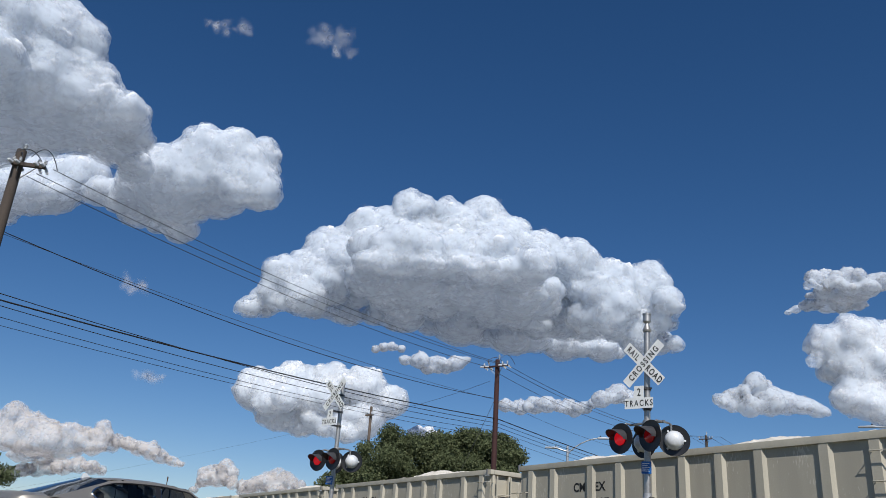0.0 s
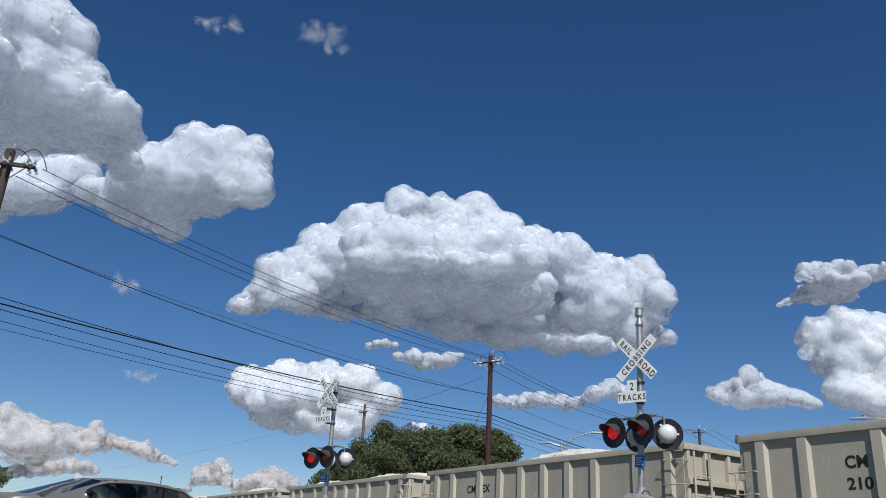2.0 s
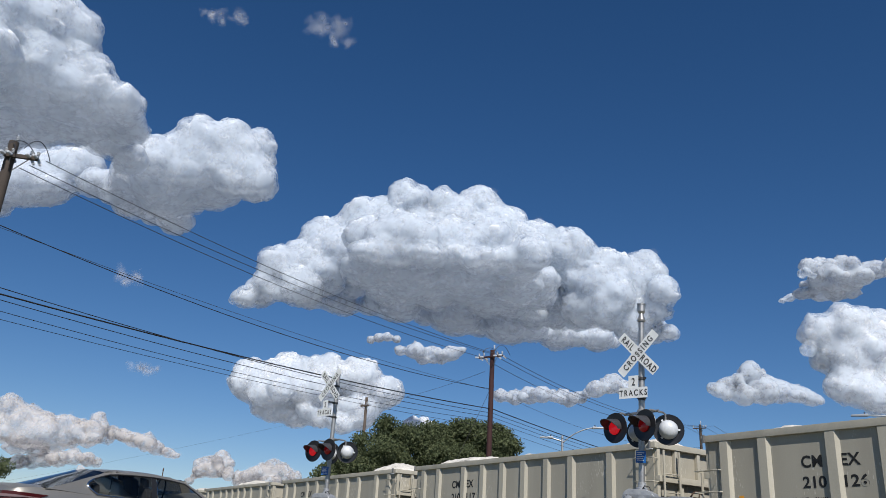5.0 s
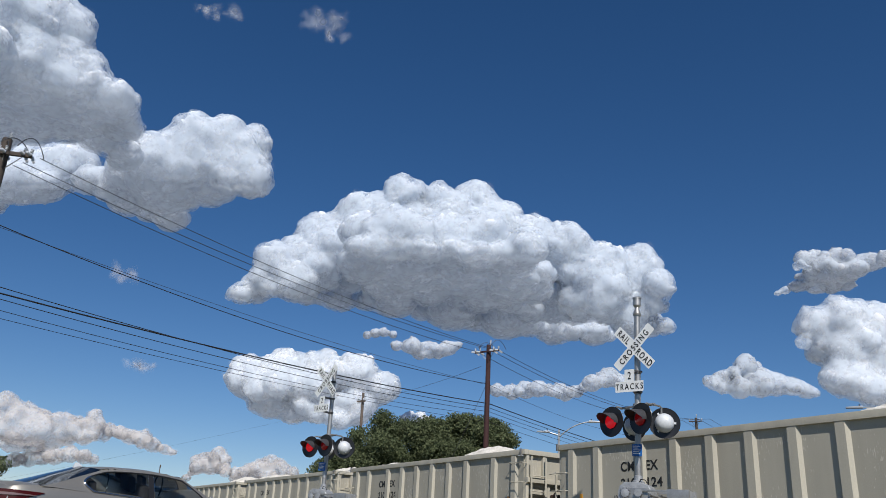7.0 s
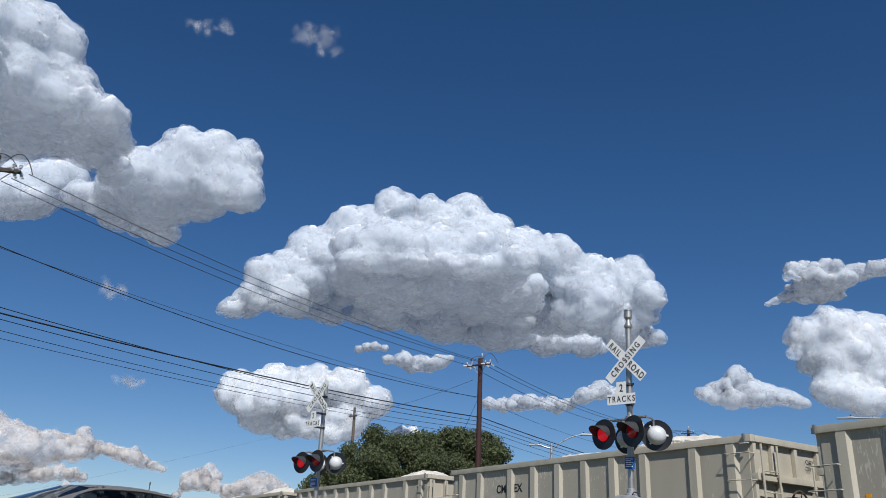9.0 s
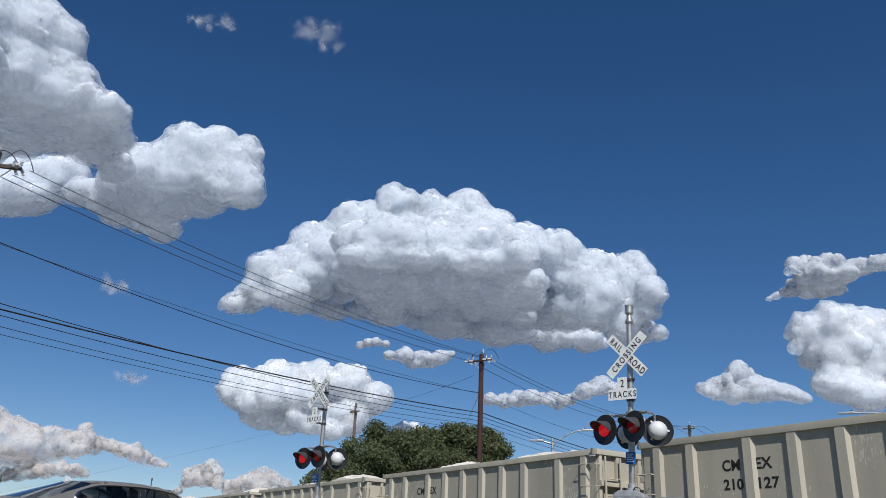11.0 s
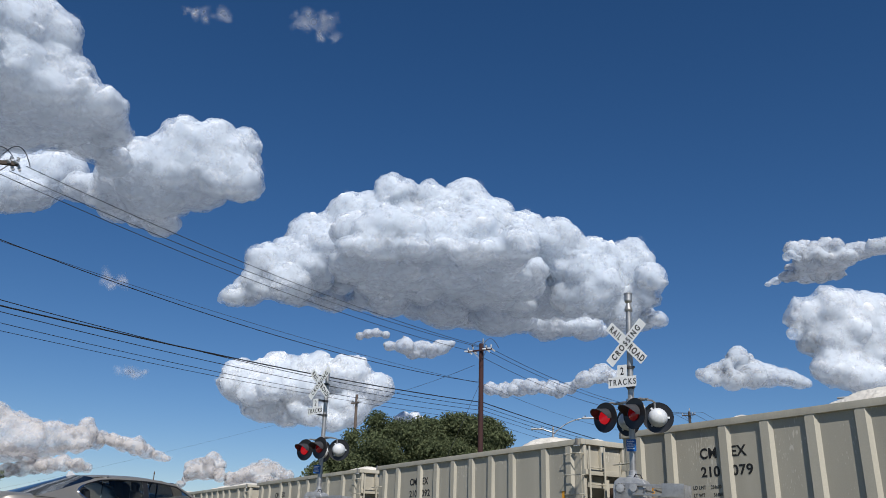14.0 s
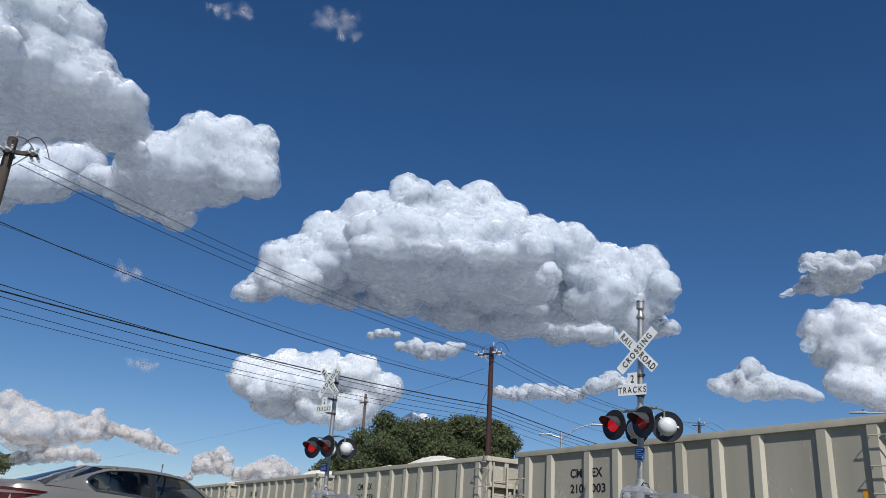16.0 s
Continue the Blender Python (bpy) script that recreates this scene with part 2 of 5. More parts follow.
# ---- mesh helpers ----
def finish(bm, name, material, smooth_angle=0.6):
    bm.normal_update()
    for f in bm.faces:
        f.smooth = True
    for e in bm.edges:
        if len(e.link_faces) == 2 and e.calc_face_angle(0) > smooth_angle:
            e.smooth = False
    me = bpy.data.meshes.new(name)
    bm.to_mesh(me)
    bm.free()
    me.materials.append(material)
    return me


def part(name, bm, material, parent, label=""):
    ob = new(name, bm if isinstance(bm, bpy.types.Mesh) else finish(bm, name, material))
    ob.parent = parent
    return tagged(ob, label)


def thing(name, m, label, category, group="", kind=""):
    ob = new(name)
    ob.matrix_basis = m
    ob.empty_display_size = 0.2
    return tagged(ob, label, category, group, kind)


def solid(name, bm, material, label, category, group="", kind="", m=None):
    ob = new(name, finish(bm, name, material))
    if m:
        ob.matrix_basis = m
    return tagged(ob, label, category, group, kind)


def box(bm, x0, x1, y0, y1, z0, z1, bevel=0.0, m=None):
    vs = [bm.verts.new((x, y, z)) for x in (x0, x1) for y in (y0, y1) for z in (z0, z1)]
    fs = [bm.faces.new([vs[i] for i in q]) for q in ((0, 1, 3, 2), (4, 6, 7, 5), (0, 4, 5, 1), (2, 3, 7, 6), (0, 2, 6, 4), (1, 5, 7, 3))]
    if bevel:
        got = bmesh.ops.bevel(bm, geom=list({e for f in fs for e in f.edges}), offset=bevel, segments=2, profile=0.7, affect="EDGES")
        vs = list({v for f in got["faces"] for v in f.verts} | {v for v in vs if v.is_valid})
    if m:
        bmesh.ops.transform(bm, matrix=m, verts=vs)
    return vs


def tube(bm, a, b, r0, r1=None, seg=12, caps=True):
    a, b = Vector(a), Vector(b)
    r1 = r0 if r1 is None else r1
    q = (b - a).to_track_quat("Z", "Y")
    rings = []
    for p, r in ((a, r0), (b, r1)):
        rings.append([bm.verts.new(p + q @ Vector((r * math.cos(2 * math.pi * i / seg), r * math.sin(2 * math.pi * i / seg), 0))) for i in range(seg)])
    for i in range(seg):
        j = (i + 1) % seg
        bm.faces.new((rings[0][i], rings[0][j], rings[1][j], rings[1][i]))
    if caps:
        bm.faces.new(rings[0][::-1])
        bm.faces.new(rings[1])


def lathe(bm, profile, m=None, seg=24):
    """Turn (radius, height) pairs round z; ends close where the radius is small."""
    rings = []
    for r, z in profile:
        rings.append([bm.verts.new((r * math.cos(2 * math.pi * i / seg), r * math.sin(2 * math.pi * i / seg), z)) for i in range(seg)])
    for a, b in zip(rings, rings[1:]):
        for i in range(seg):
            j = (i + 1) % seg
            bm.faces.new((a[i], a[j], b[j], b[i]))
    bm.faces.new(rings[0][::-1])
    bm.faces.new(rings[-1])
    if m:
        bmesh.ops.transform(bm, matrix=m, verts=[v for r in rings for v in r])


def pipe(bm, points, r, seg=8):
    pts = [Vector(p) for p in points]
    rings = []
    for i, p in enumerate(pts):
        d = (pts[min(i + 1, len(pts) - 1)] - pts[max(i - 1, 0)]).normalized()
        q = d.to_track_quat("Z", "Y")
        rings.append([bm.verts.new(p + q @ Vector((r * math.cos(2 * math.pi * k / seg), r * math.sin(2 * math.pi * k / seg), 0))) for k in range(seg)])
    for a, b in zip(rings, rings[1:]):
        for i in range(seg):
            j = (i + 1) % seg
            bm.faces.new((a[i], a[j], b[j], b[i]))
    bm.faces.new(rings[0][::-1])
    bm.faces.new(rings[-1])


def lettering(text, size, material, spacing=1.0, narrow=1.0, bold=0.0):
    """Raised letters as a mesh in the xz plane, facing -y, standing on z = 0, starting at x = 0."""
    cu = bpy.data.curves.new("lettering", "FONT")
    cu.body, cu.size, cu.extrude, cu.space_character, cu.offset = text, size * 1.37, 0.002, spacing, bold
    ob = new("lettering", cu)
    me = bpy.data.meshes.new_from_object(ob.evaluated_get(bpy.context.evaluated_depsgraph_get()))
    bpy.data.objects.remove(ob)
    me.transform(Matrix.Rotation(radians(90), 4, "X") @ Matrix.Diagonal((narrow, 1, 1, 1)))
    me.materials.clear()
    me.materials.append(material)
    return me


def place(ob, x=0, y=0, z=0, rx=0, ry=0, rz=0):
    ob.matrix_basis = pose(x, y, z, rx, ry, rz)
    return ob


# ---- ground, road, tracks ----
ROAD_U = Vector((-0.37, 0.93, 0)).normalized()
ROAD_N = Vector((ROAD_U.y, -ROAD_U.x, 0))
TRACK_Y = 15.85


def lift(x, y):
    """The road and the tracks lie on a low bank; the verge where the camera stands is lower."""
    n = x * ROAD_N.x + y * ROAD_N.y
    near = min(abs(n + 12.3) - 6.5, abs(y - 18.0) - 5.5)
    k = min(1.0, max(0.0, near / 5.0))
    return -0.95 * k * k * (3 - 2 * k)


def build_ground():
    bm = bmesh.new()
    xs = [-4500, -1500, -500, -200] + [-120 + 1.0 * i for i in range(171)] + [100, 300, 1000, 4500]
    ys = [-4500, -1000, -200, -60] + [-40 + 2.0 * i for i in range(61)] + [120, 300, 1000, 4500]
    grid = [[bm.verts.new((x, y, lift(x, y) - 0.06 + 0.05 * noise.noise((x * 0.3, y * 0.3, 0)))) for y in ys] for x in xs]
    for i in range(len(xs) - 1):
        for j in range(len(ys) - 1):
            bm.faces.new((grid[i][j], grid[i + 1][j], grid[i + 1][j + 1], grid[i][j + 1]))
    solid("ground", bm, GRASS, "dry grass verge around the railway, unseen far ground paled to bounce light", "ground", kind="structure")
    bm = bmesh.new()
    for s0, s1, z in ((-70, 13.0, 0.02), (23.0, 120, 0.02)):
        a = ROAD_U * s0 - ROAD_N * 17.3
        corners = [ROAD_U * s + ROAD_N * n for s, n in ((s0, -17.3), (s1, -17.3), (s1, -7.3), (s0, -7.3))]
        lo = [bm.verts.new((c.x, c.y, -0.3)) for c in corners]
        hi = [bm.verts.new((c.x, c.y, z)) for c in corners]
        bm.faces.new(hi)
        for i in range(4):
            bm.faces.new((lo[i], lo[(i + 1) % 4], hi[(i + 1) % 4], hi[i]))
    bmesh.ops.recalc_face_normals(bm, faces=bm.faces)
    # added dark lot under the camera, out of view, to limit light off the ground
    lot = bmesh.new()
    rim = [ROAD_U * -22 - ROAD_N * 0.3, Vector((26, -22, 0)), Vector((26, 6.3, 0)), ROAD_U * 6.8 - ROAD_N * 0.3]
    low = [lot.verts.new((p.x, p.y, -1.2)) for p in rim]
    high = [lot.verts.new((p.x, p.y, -0.92)) for p in rim]
    lot.faces.new(high)
    lot.faces.new(low[::-1])
    for i in range(4):
        lot.faces.new((low[i], low[(i + 1) % 4], high[(i + 1) % 4], high[i]))
    bmesh.ops.recalc_face_normals(lot, faces=lot.faces)
    solid("pavement", lot, ASPHALT, "unseen dark asphalt lot, added to keep ground bounce low", "pavement", kind="structure")
    solid("road", bm, ASPHALT, "grey asphalt road across the tracks", "road", kind="structure")
    for k, y in enumerate((TRACK_Y, TRACK_Y + 4.6)):
        bm = bmesh.new()
        prof = [(-2.4, -0.25), (-1.6, 0.0), (1.6, 0.0), (2.4, -0.25)]
        a = [bm.verts.new((-300, y + p, z)) for p, z in prof]
        b = [bm.verts.new((300, y + p, z)) for p, z in prof]
        for i in range(3):
            bm.faces.new((a[i], a[i + 1], b[i + 1], b[i]))
        bmesh.ops.recalc_face_normals(bm, faces=bm.faces)
        solid("ballast_bed", bm, BALLAST, "grey crushed stone ballast bed", "ballast", "track beds", "structure")
        track = thing("railway_track", pose(0, y, 0), "steel rails on dark wooden ties in ballast", "track", "railway tracks", "structure")
        for side in (-0.7525, 0.7525):
            bm = bmesh.new()
            box(bm, -300, 300, side - 0.075, side + 0.075, 0.02, 0.035)
            box(bm, -300, 300, side - 0.01, side + 0.01, 0.035, 0.12)
            box(bm, -300, 300, side - 0.035, side + 0.035, 0.12, 0.155, 0.008)
            part("rail", bm, RAIL, track)
        bm = bmesh.new()
        box(bm, -0.115, 0.115, -1.3, 1.3, -0.12, 0.022, 0.01)
        me = finish(bm, "tie", TIE)
        for i in range(140):
            t = part("tie", me, TIE, track)
            t.location = (-70 + i * 0.55, 0, 0)


build_ground()


# ---- hopper cars ----
CAR_LEN, PITCH = 11.1, 12.68
RIBS = (0.39, 1.36, 2.88, 3.93, 4.96, 5.99, 7.02, 8.05, 9.54, 10.56)
SIDE_Y = 14.4
WIDE = 2.9


def build_car():
    car = thing("hopper_car", pose(0, 0, 0), "weathered beige-grey open hopper railcar with ribbed steel sides", "railcar", "hopper cars of the train")
    for side in (0, 1):
        bm = bmesh.new()
        y0, y1 = ((0, 0.05), (WIDE - 0.05, WIDE))[side]
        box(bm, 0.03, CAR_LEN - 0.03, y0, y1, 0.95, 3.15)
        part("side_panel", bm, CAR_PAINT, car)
        bm = bmesh.new()
        y0, y1 = ((-0.082, 0.06), (WIDE - 0.06, WIDE + 0.082))[side]
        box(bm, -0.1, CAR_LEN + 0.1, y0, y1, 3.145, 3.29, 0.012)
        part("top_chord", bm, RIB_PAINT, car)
        bm = bmesh.new()
        y0, y1 = ((-0.16, 0.04), (WIDE - 0.04, WIDE + 0.16))[side]
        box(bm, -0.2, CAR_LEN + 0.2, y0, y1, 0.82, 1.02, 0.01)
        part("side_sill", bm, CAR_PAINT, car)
    for x0, x1 in ((-0.1, 0.08), (CAR_LEN - 0.08, CAR_LEN + 0.1)):
        bm = bmesh.new()
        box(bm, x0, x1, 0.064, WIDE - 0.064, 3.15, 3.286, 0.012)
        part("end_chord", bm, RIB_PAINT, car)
    for x in (-0.02, CAR_LEN - 0.06):
        bm = bmesh.new()
        box(bm, x, x + 0.05, -0.145, -0.10, 3.13, 3.305, 0.006)
        part("corner_bracket", bm, STEEL, car)
        if x > 1:
            bm = bmesh.new()
            box(bm, x - 0.06, x + 0.14, -0.16, -0.11, 3.10, 3.118, 0.004)
            part("corner_step", bm, HOUSING, car)
    bm = bmesh.new()
    vs = box(bm, -0.055, 0.255, -0.078, 0.0, 1.02, 3.142)
    for v in vs:
        if v.co.y < -0.05:
            v.co.x += 0.045 if v.co.x < 0.1 else -0.065
            if v.co.z > 3:
                v.co.y += 0.008
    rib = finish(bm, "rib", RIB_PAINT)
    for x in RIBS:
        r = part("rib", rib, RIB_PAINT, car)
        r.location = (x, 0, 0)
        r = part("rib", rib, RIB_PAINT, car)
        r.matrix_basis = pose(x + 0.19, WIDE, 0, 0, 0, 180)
    for x, s in ((0.0, 1), (CAR_LEN, -1)):
        bm = bmesh.new()
        vs = [(0.03, 3.15), (0.03, 2.08), (1.25, 1.15), (1.31, 1.15), (0.09, 2.12), (0.09, 3.15)]
        a = [bm.verts.new((x + s * u, 0.055, z)) for u, z in vs]
        b = [bm.verts.new((x + s * u, WIDE - 0.055, z)) for u, z in vs]
        bm.faces.new(a)
        bm.faces.new(b[::-1])
        for i in range(6):
            bm.faces.new((a[i], b[i], b[(i + 1) % 6], a[(i + 1) % 6]))
        bmesh.ops.recalc_face_normals(bm, faces=bm.faces)
        part("end_sheet", bm, CAR_PAINT, car)
        bm = bmesh.new()
        x0, x1 = sorted((x - s * 0.14, x + s * 0.026))
        box(bm, x0, x1, 0.01, WIDE - 0.01, 2.38, 2.52, 0.012)
        part("end_beam", bm, RIB_PAINT, car)
        for yy in (0.02, 0.62, 1.4, 2.2, 2.78):
            bm = bmesh.new()
            x0, x1 = sorted((x - s * 0.07, x + s * 0.028))
            box(bm, x0, x1, yy, yy + 0.1, 2.523, 3.147, 0.008)
            part("end_stiffener", bm, RIB_PAINT, car)
        for yy in (0.02, 0.8, 2.0, 2.78):
            bm = bmesh.new()
            x0, x1 = sorted((x - s * 0.05, x + s * 0.06))
            box(bm, x0, x1, yy, yy + 0.1, 1.02, 2.377, 0.008)
            part("end_post", bm, RIB_PAINT, car)
        bm = bmesh.new()
        x0, x1 = sorted((x - s * 0.25, x + s * 0.5))
        box(bm, x0, x1, 0.05, WIDE - 0.05, 0.86, 1.0, 0.01)
        part("end_platform", bm, CAR_PAINT, car)
        bm = bmesh.new()
        x0, x1 = sorted((x - s * 0.7, x - s * 0.2))
        box(bm, x0, x1, WIDE / 2 - 0.14, WIDE / 2 + 0.14, 0.72, 0.98, 0.03)
        part("coupler", bm, RUST, car)
    # ladders: rungs on the side and on the end
    for zz in (2.92, 2.38, 1.9, 1.4):
        bm = bmesh.new()
        pipe(bm, [(10.6, -0.08, zz), (10.6, -0.17, zz), (CAR_LEN + 0.1, -0.17, zz - 0.01), (CAR_LEN + 0.1, 0.02, zz - 0.01)], 0.012)
        part("grab_rung", bm, RIB_PAINT, car)
    for zz in (2.53, 2.08, 1.6, 1.2):
        bm = bmesh.new()
        pipe(bm, [(0.43, -0.12, zz), (0.43, -0.20, zz), (-0.22, -0.20, zz - 0.01), (-0.22, 0.03, zz - 0.01)], 0.013)
        part("grab_rung", bm, RIB_PAINT, car)
    for xx, ys in ((-0.22, (0.03, 0.5)), (CAR_LEN + 0.2, (0.1, 0.62))):
        for yy in ys:
            bm = bmesh.new()
            box(bm, xx - 0.012, xx + 0.012, yy - 0.025, yy + 0.025, 1.0, 2.6 if xx < 0 else 3.1)
            part("ladder_stile", bm, RIB_PAINT, car)
        for i in range(4):
            bm = bmesh.new()
            zz = 1.3 + i * 0.42
            tube(bm, (xx, ys[0], zz), (xx, ys[1], zz), 0.014, seg=8)
            part("ladder_rung", bm, RIB_PAINT, car)
        a, b = sorted((xx, 0.1 if xx < 0 else CAR_LEN - 0.1))
        for zz in (1.1, 2.45):
            bm = bmesh.new()
            box(bm, a, b, ys[1] - 0.02, ys[1] + 0.02, zz, zz + 0.04)
            part("ladder_bracket", bm, RIB_PAINT, car)
    # hand brake wheel on one end
    bm = bmesh.new()
    n = 20
    rim = [(CAR_LEN + 0.32, 1.05 + 0.27 * math.cos(2 * math.pi * i / n), 1.95 + 0.27 * math.sin(2 * math.pi * i / n)) for i in range(n + 1)]
    pipe(bm, rim, 0.02)
    for i in range(5):
        a = 2 * math.pi * i / 5
        tube(bm, (CAR_LEN + 0.32, 1.05, 1.95), (CAR_LEN + 0.32, 1.05 + 0.27 * math.cos(a), 1.95 + 0.27 * math.sin(a)), 0.014, seg=6)
    box(bm, CAR_LEN + 0.02, CAR_LEN + 0.3, 0.93, 1.17, 1.8, 2.1, 0.03)
    part("brake_wheel", bm, RUST, car, "dark hand brake wheel and gear box")
    for x in (0.76, 10.30):
        bm = bmesh.new()
        box(bm, x, x + 0.11, -0.006, 0.004, 1.35, 2.0)
        part("reflector_strip", bm, ORANGE, car, "orange reflective strip")
    # hopper bays and running gear
    for x in (2.6, 5.0, 7.4):
        bm = bmesh.new()
        top = [bm.verts.new((x + u, y, 1.0)) for u, y in ((-0.9, 0.15), (1.1, 0.15), (1.1, WIDE - 0.15), (-0.9, WIDE - 0.15))]
        low = [bm.verts.new((x + u, y, 0.4)) for u, y in ((-0.2, 0.5), (0.4, 0.5), (0.4, WIDE - 0.5), (-0.2, WIDE - 0.5))]
        bm.faces.new(low)
        for i in range(4):
            bm.faces.new((top[i], low[i], low[(i + 1) % 4], top[(i + 1) % 4]))
        bmesh.ops.recalc_face_normals(bm, faces=bm.faces)
        part("hopper_bay", bm, CAR_PAINT, car)
    bm = bmesh.new()
    box(bm, -0.2, CAR_LEN + 0.2, WIDE / 2 - 0.17, WIDE / 2 + 0.17, 0.84, 0.96)
    part("centre_sill", bm, CAR_PAINT, car)
    bm = bmesh.new()
    lathe(bm, [(0.07, -0.07), (0.36, -0.07), (0.37, -0.03), (0.40, -0.028), (0.42, 0.06), (0.07, 0.07)], pose(0, 0, 0, 90), 24)
    wheel = finish(bm, "wheel", RUST)
    for bx in (1.55, CAR_LEN - 1.55):
        for side, yy in ((0, 0.68), (1, WIDE - 0.68)):
            for dx in (-0.88, 0.88):
                w = part("wheel", wheel, RUST, car)
                w.matrix_basis = pose(bx + dx, yy, 0.575, 0, 0, 180 * side)
            bm = bmesh.new()
            yo = yy - 0.28 if side == 0 else yy + 0.16
            pts = [(-1.15, 0.5), (-0.7, 0.5), (-0.45, 0.32), (0.45, 0.32), (0.7, 0.5), (1.15, 0.5), (1.15, 0.66), (0.6, 0.74), (-0.6, 0.74), (-1.15, 0.66)]
            a = [bm.verts.new((bx + u, yo, z)) for u, z in pts]
            b = [bm.verts.new((bx + u, yo + 0.12, z)) for u, z in pts]
            bm.faces.new(a)
            bm.faces.new(b[::-1])
            for i in range(len(pts)):
                bm.faces.new((a[i], b[i], b[(i + 1) % len(pts)], a[(i + 1) % len(pts)]))
            bmesh.ops.recalc_face_normals(bm, faces=bm.faces)
            part("truck_side_frame", bm, RUST, car)
        for dx in (-0.88, 0.88):
            bm = bmesh.new()
            tube(bm, (bx + dx, 0.5, 0.575), (bx + dx, WIDE - 0.5, 0.575), 0.08)
            part("axle", bm, RUST, car)
    # markings on the near side
    for text, x, z, size, nar in (("CM", 2.27, 2.50, 0.225, 1.0), ("EX", 3.08, 2.50, 0.225, 1.05), ("210", 2.27, 2.115, 0.215, 1.1),
                                  ("LD LMT", 2.02, 1.86, 0.08, 0.9), ("234600", 2.50, 1.86, 0.08, 0.8), ("LT WT", 2.02, 1.70, 0.08, 0.9), ("51400", 2.56, 1.70, 0.08, 0.8), ("CU FT", 2.02, 1.54, 0.08, 0.9)):
        place(part("lettering", lettering(text, size, BLACK_PAINT, 1.05, nar, 0.007 if size > 0.1 else 0), BLACK_PAINT, car, "black stencilled marking"), x, -0.004, z)
    for text, z in (("CMEX", 2.86), ("210", 2.72)):
        place(part("lettering", lettering(text, 0.1, BLACK_PAINT, 1.0, 0.8), BLACK_PAINT, car, "black stencilled marking"), CAR_LEN + 0.012, 1.85, z, 0, 0, 90)
    return car


# loads that are heaped in their own way
HEAPS = {
    104: [(1.4, 1.4, 0.45, 1.0), (7.9, 1.4, 0.62, 1.9), (5.0, 1.4, 0.34, 1.6)],
    105: [(8.8, 1.4, 0.55, 1.6), (4.6, 1.5, 0.36, 1.4)],
    108: [(9.2, 1.4, 0.46, 1.4), (3.6, 1.4, 0.36, 1.5)],
    109: [(8.5, 1.3, 0.56, 1.5), (10.2, 1.5, 0.36, 0.9)],
    110: [(2.6, 1.4, 0.44, 1.2), (6.0, 1.4, 0.62, 2.0), (9.2, 1.4, 0.4, 1.4)],
    102: [(9.0, 1.4, 0.62, 1.8), (2.5, 1.3, 0.40, 1.8)],
    111: [(8.4, 1.6, 0.34, 1.5), (2.4, 1.4, 0.30, 1.6)],
}


def build_load(seed):
    """A heaped load of crushed stone inside the car, uneven along its length."""
    rnd = random.Random(seed)
    nx, ny = 110, 24
    heaps = [(rnd.uniform(0.8, 10.3), rnd.uniform(0.9, 1.9), rnd.uniform(0.30, 0.52), rnd.uniform(1.5, 2.9)) for _ in range(5)]
    heaps = HEAPS.get(seed, heaps)
    bm = bmesh.new()
    rows = []
    for i in range(nx + 1):
        x = 0.1 + (CAR_LEN - 0.2) * i / nx
        row = []
        for j in range(ny + 1):
            y = 0.07 + (WIDE - 0.14) * j / ny
            h = max([a * math.cos(min(1, math.hypot((x - cx) / w, (y - cy) / 1.5)) * math.pi / 2) for cx, cy, a, w in heaps])
            edge = min(1, (CAR_LEN / 2 - abs(x - CAR_LEN / 2)) / 0.8)
            z = 3.08 + edge * h + 0.05 * noise.noise((x * 2.2, y * 2.2, seed)) + 0.035 * noise.noise((x * 8, y * 8, seed)) + 0.045 * rnd.random()
            row.append(bm.verts.new((x, y, z)))
        rows.append(row)
    for i in range(nx):
        for j in range(ny):
            bm.faces.new((rows[i][j], rows[i + 1][j], rows[i + 1][j + 1], rows[i][j + 1]))
    ring = [r[0] for r in rows] + rows[-1][1:] + [r[-1] for r in rows[::-1][1:]] + rows[0][::-1][1:-1]
    low = [bm.verts.new((v.co.x, v.co.y, 2.7)) for v in ring]
    for i in range(len(ring)):
        j = (i + 1) % len(ring)
        bm.faces.new((ring[i], low[i], low[j], ring[j]))
    return solid("stone_load", bm, STONE, "heaped load of pale crushed limestone in a railcar", "stone load", "loads of the hopper cars")


NUMBERS = {0: "107", 1: "084", 2: "014", 3: "117", 4: "126", 5: "124", 6: "103", 8: "127", 9: "092", 10: "079", 11: "003"}
TRAIN = []
first_car = build_car()
for k in range(-5, 14):
    start_x = -19.08 + PITCH * k
    car = first_car if k == -5 else copy_thing(first_car, pose(0, 0, 0))
    if k in NUMBERS:
        me = lettering(NUMBERS[k], 0.215, BLACK_PAINT, 1.08, 1.15, 0.007)
        place(part("lettering", me, BLACK_PAINT, car, "black stencilled marking"), 3.08, -0.004, 2.115)
    elif k > -5:
        bm = bmesh.new()
        for i in range(3):
            box(bm, i * 0.15, i * 0.15 + 0.11, -0.002, 0.002, 0, 0.21)
        place(part("marking_bars", bm, BLACK_PAINT, car, "black stencilled marking"), 3.08, -0.004, 2.115)
    TRAIN.append((car, start_x))
    TRAIN.append((build_load(100 + k), start_x))


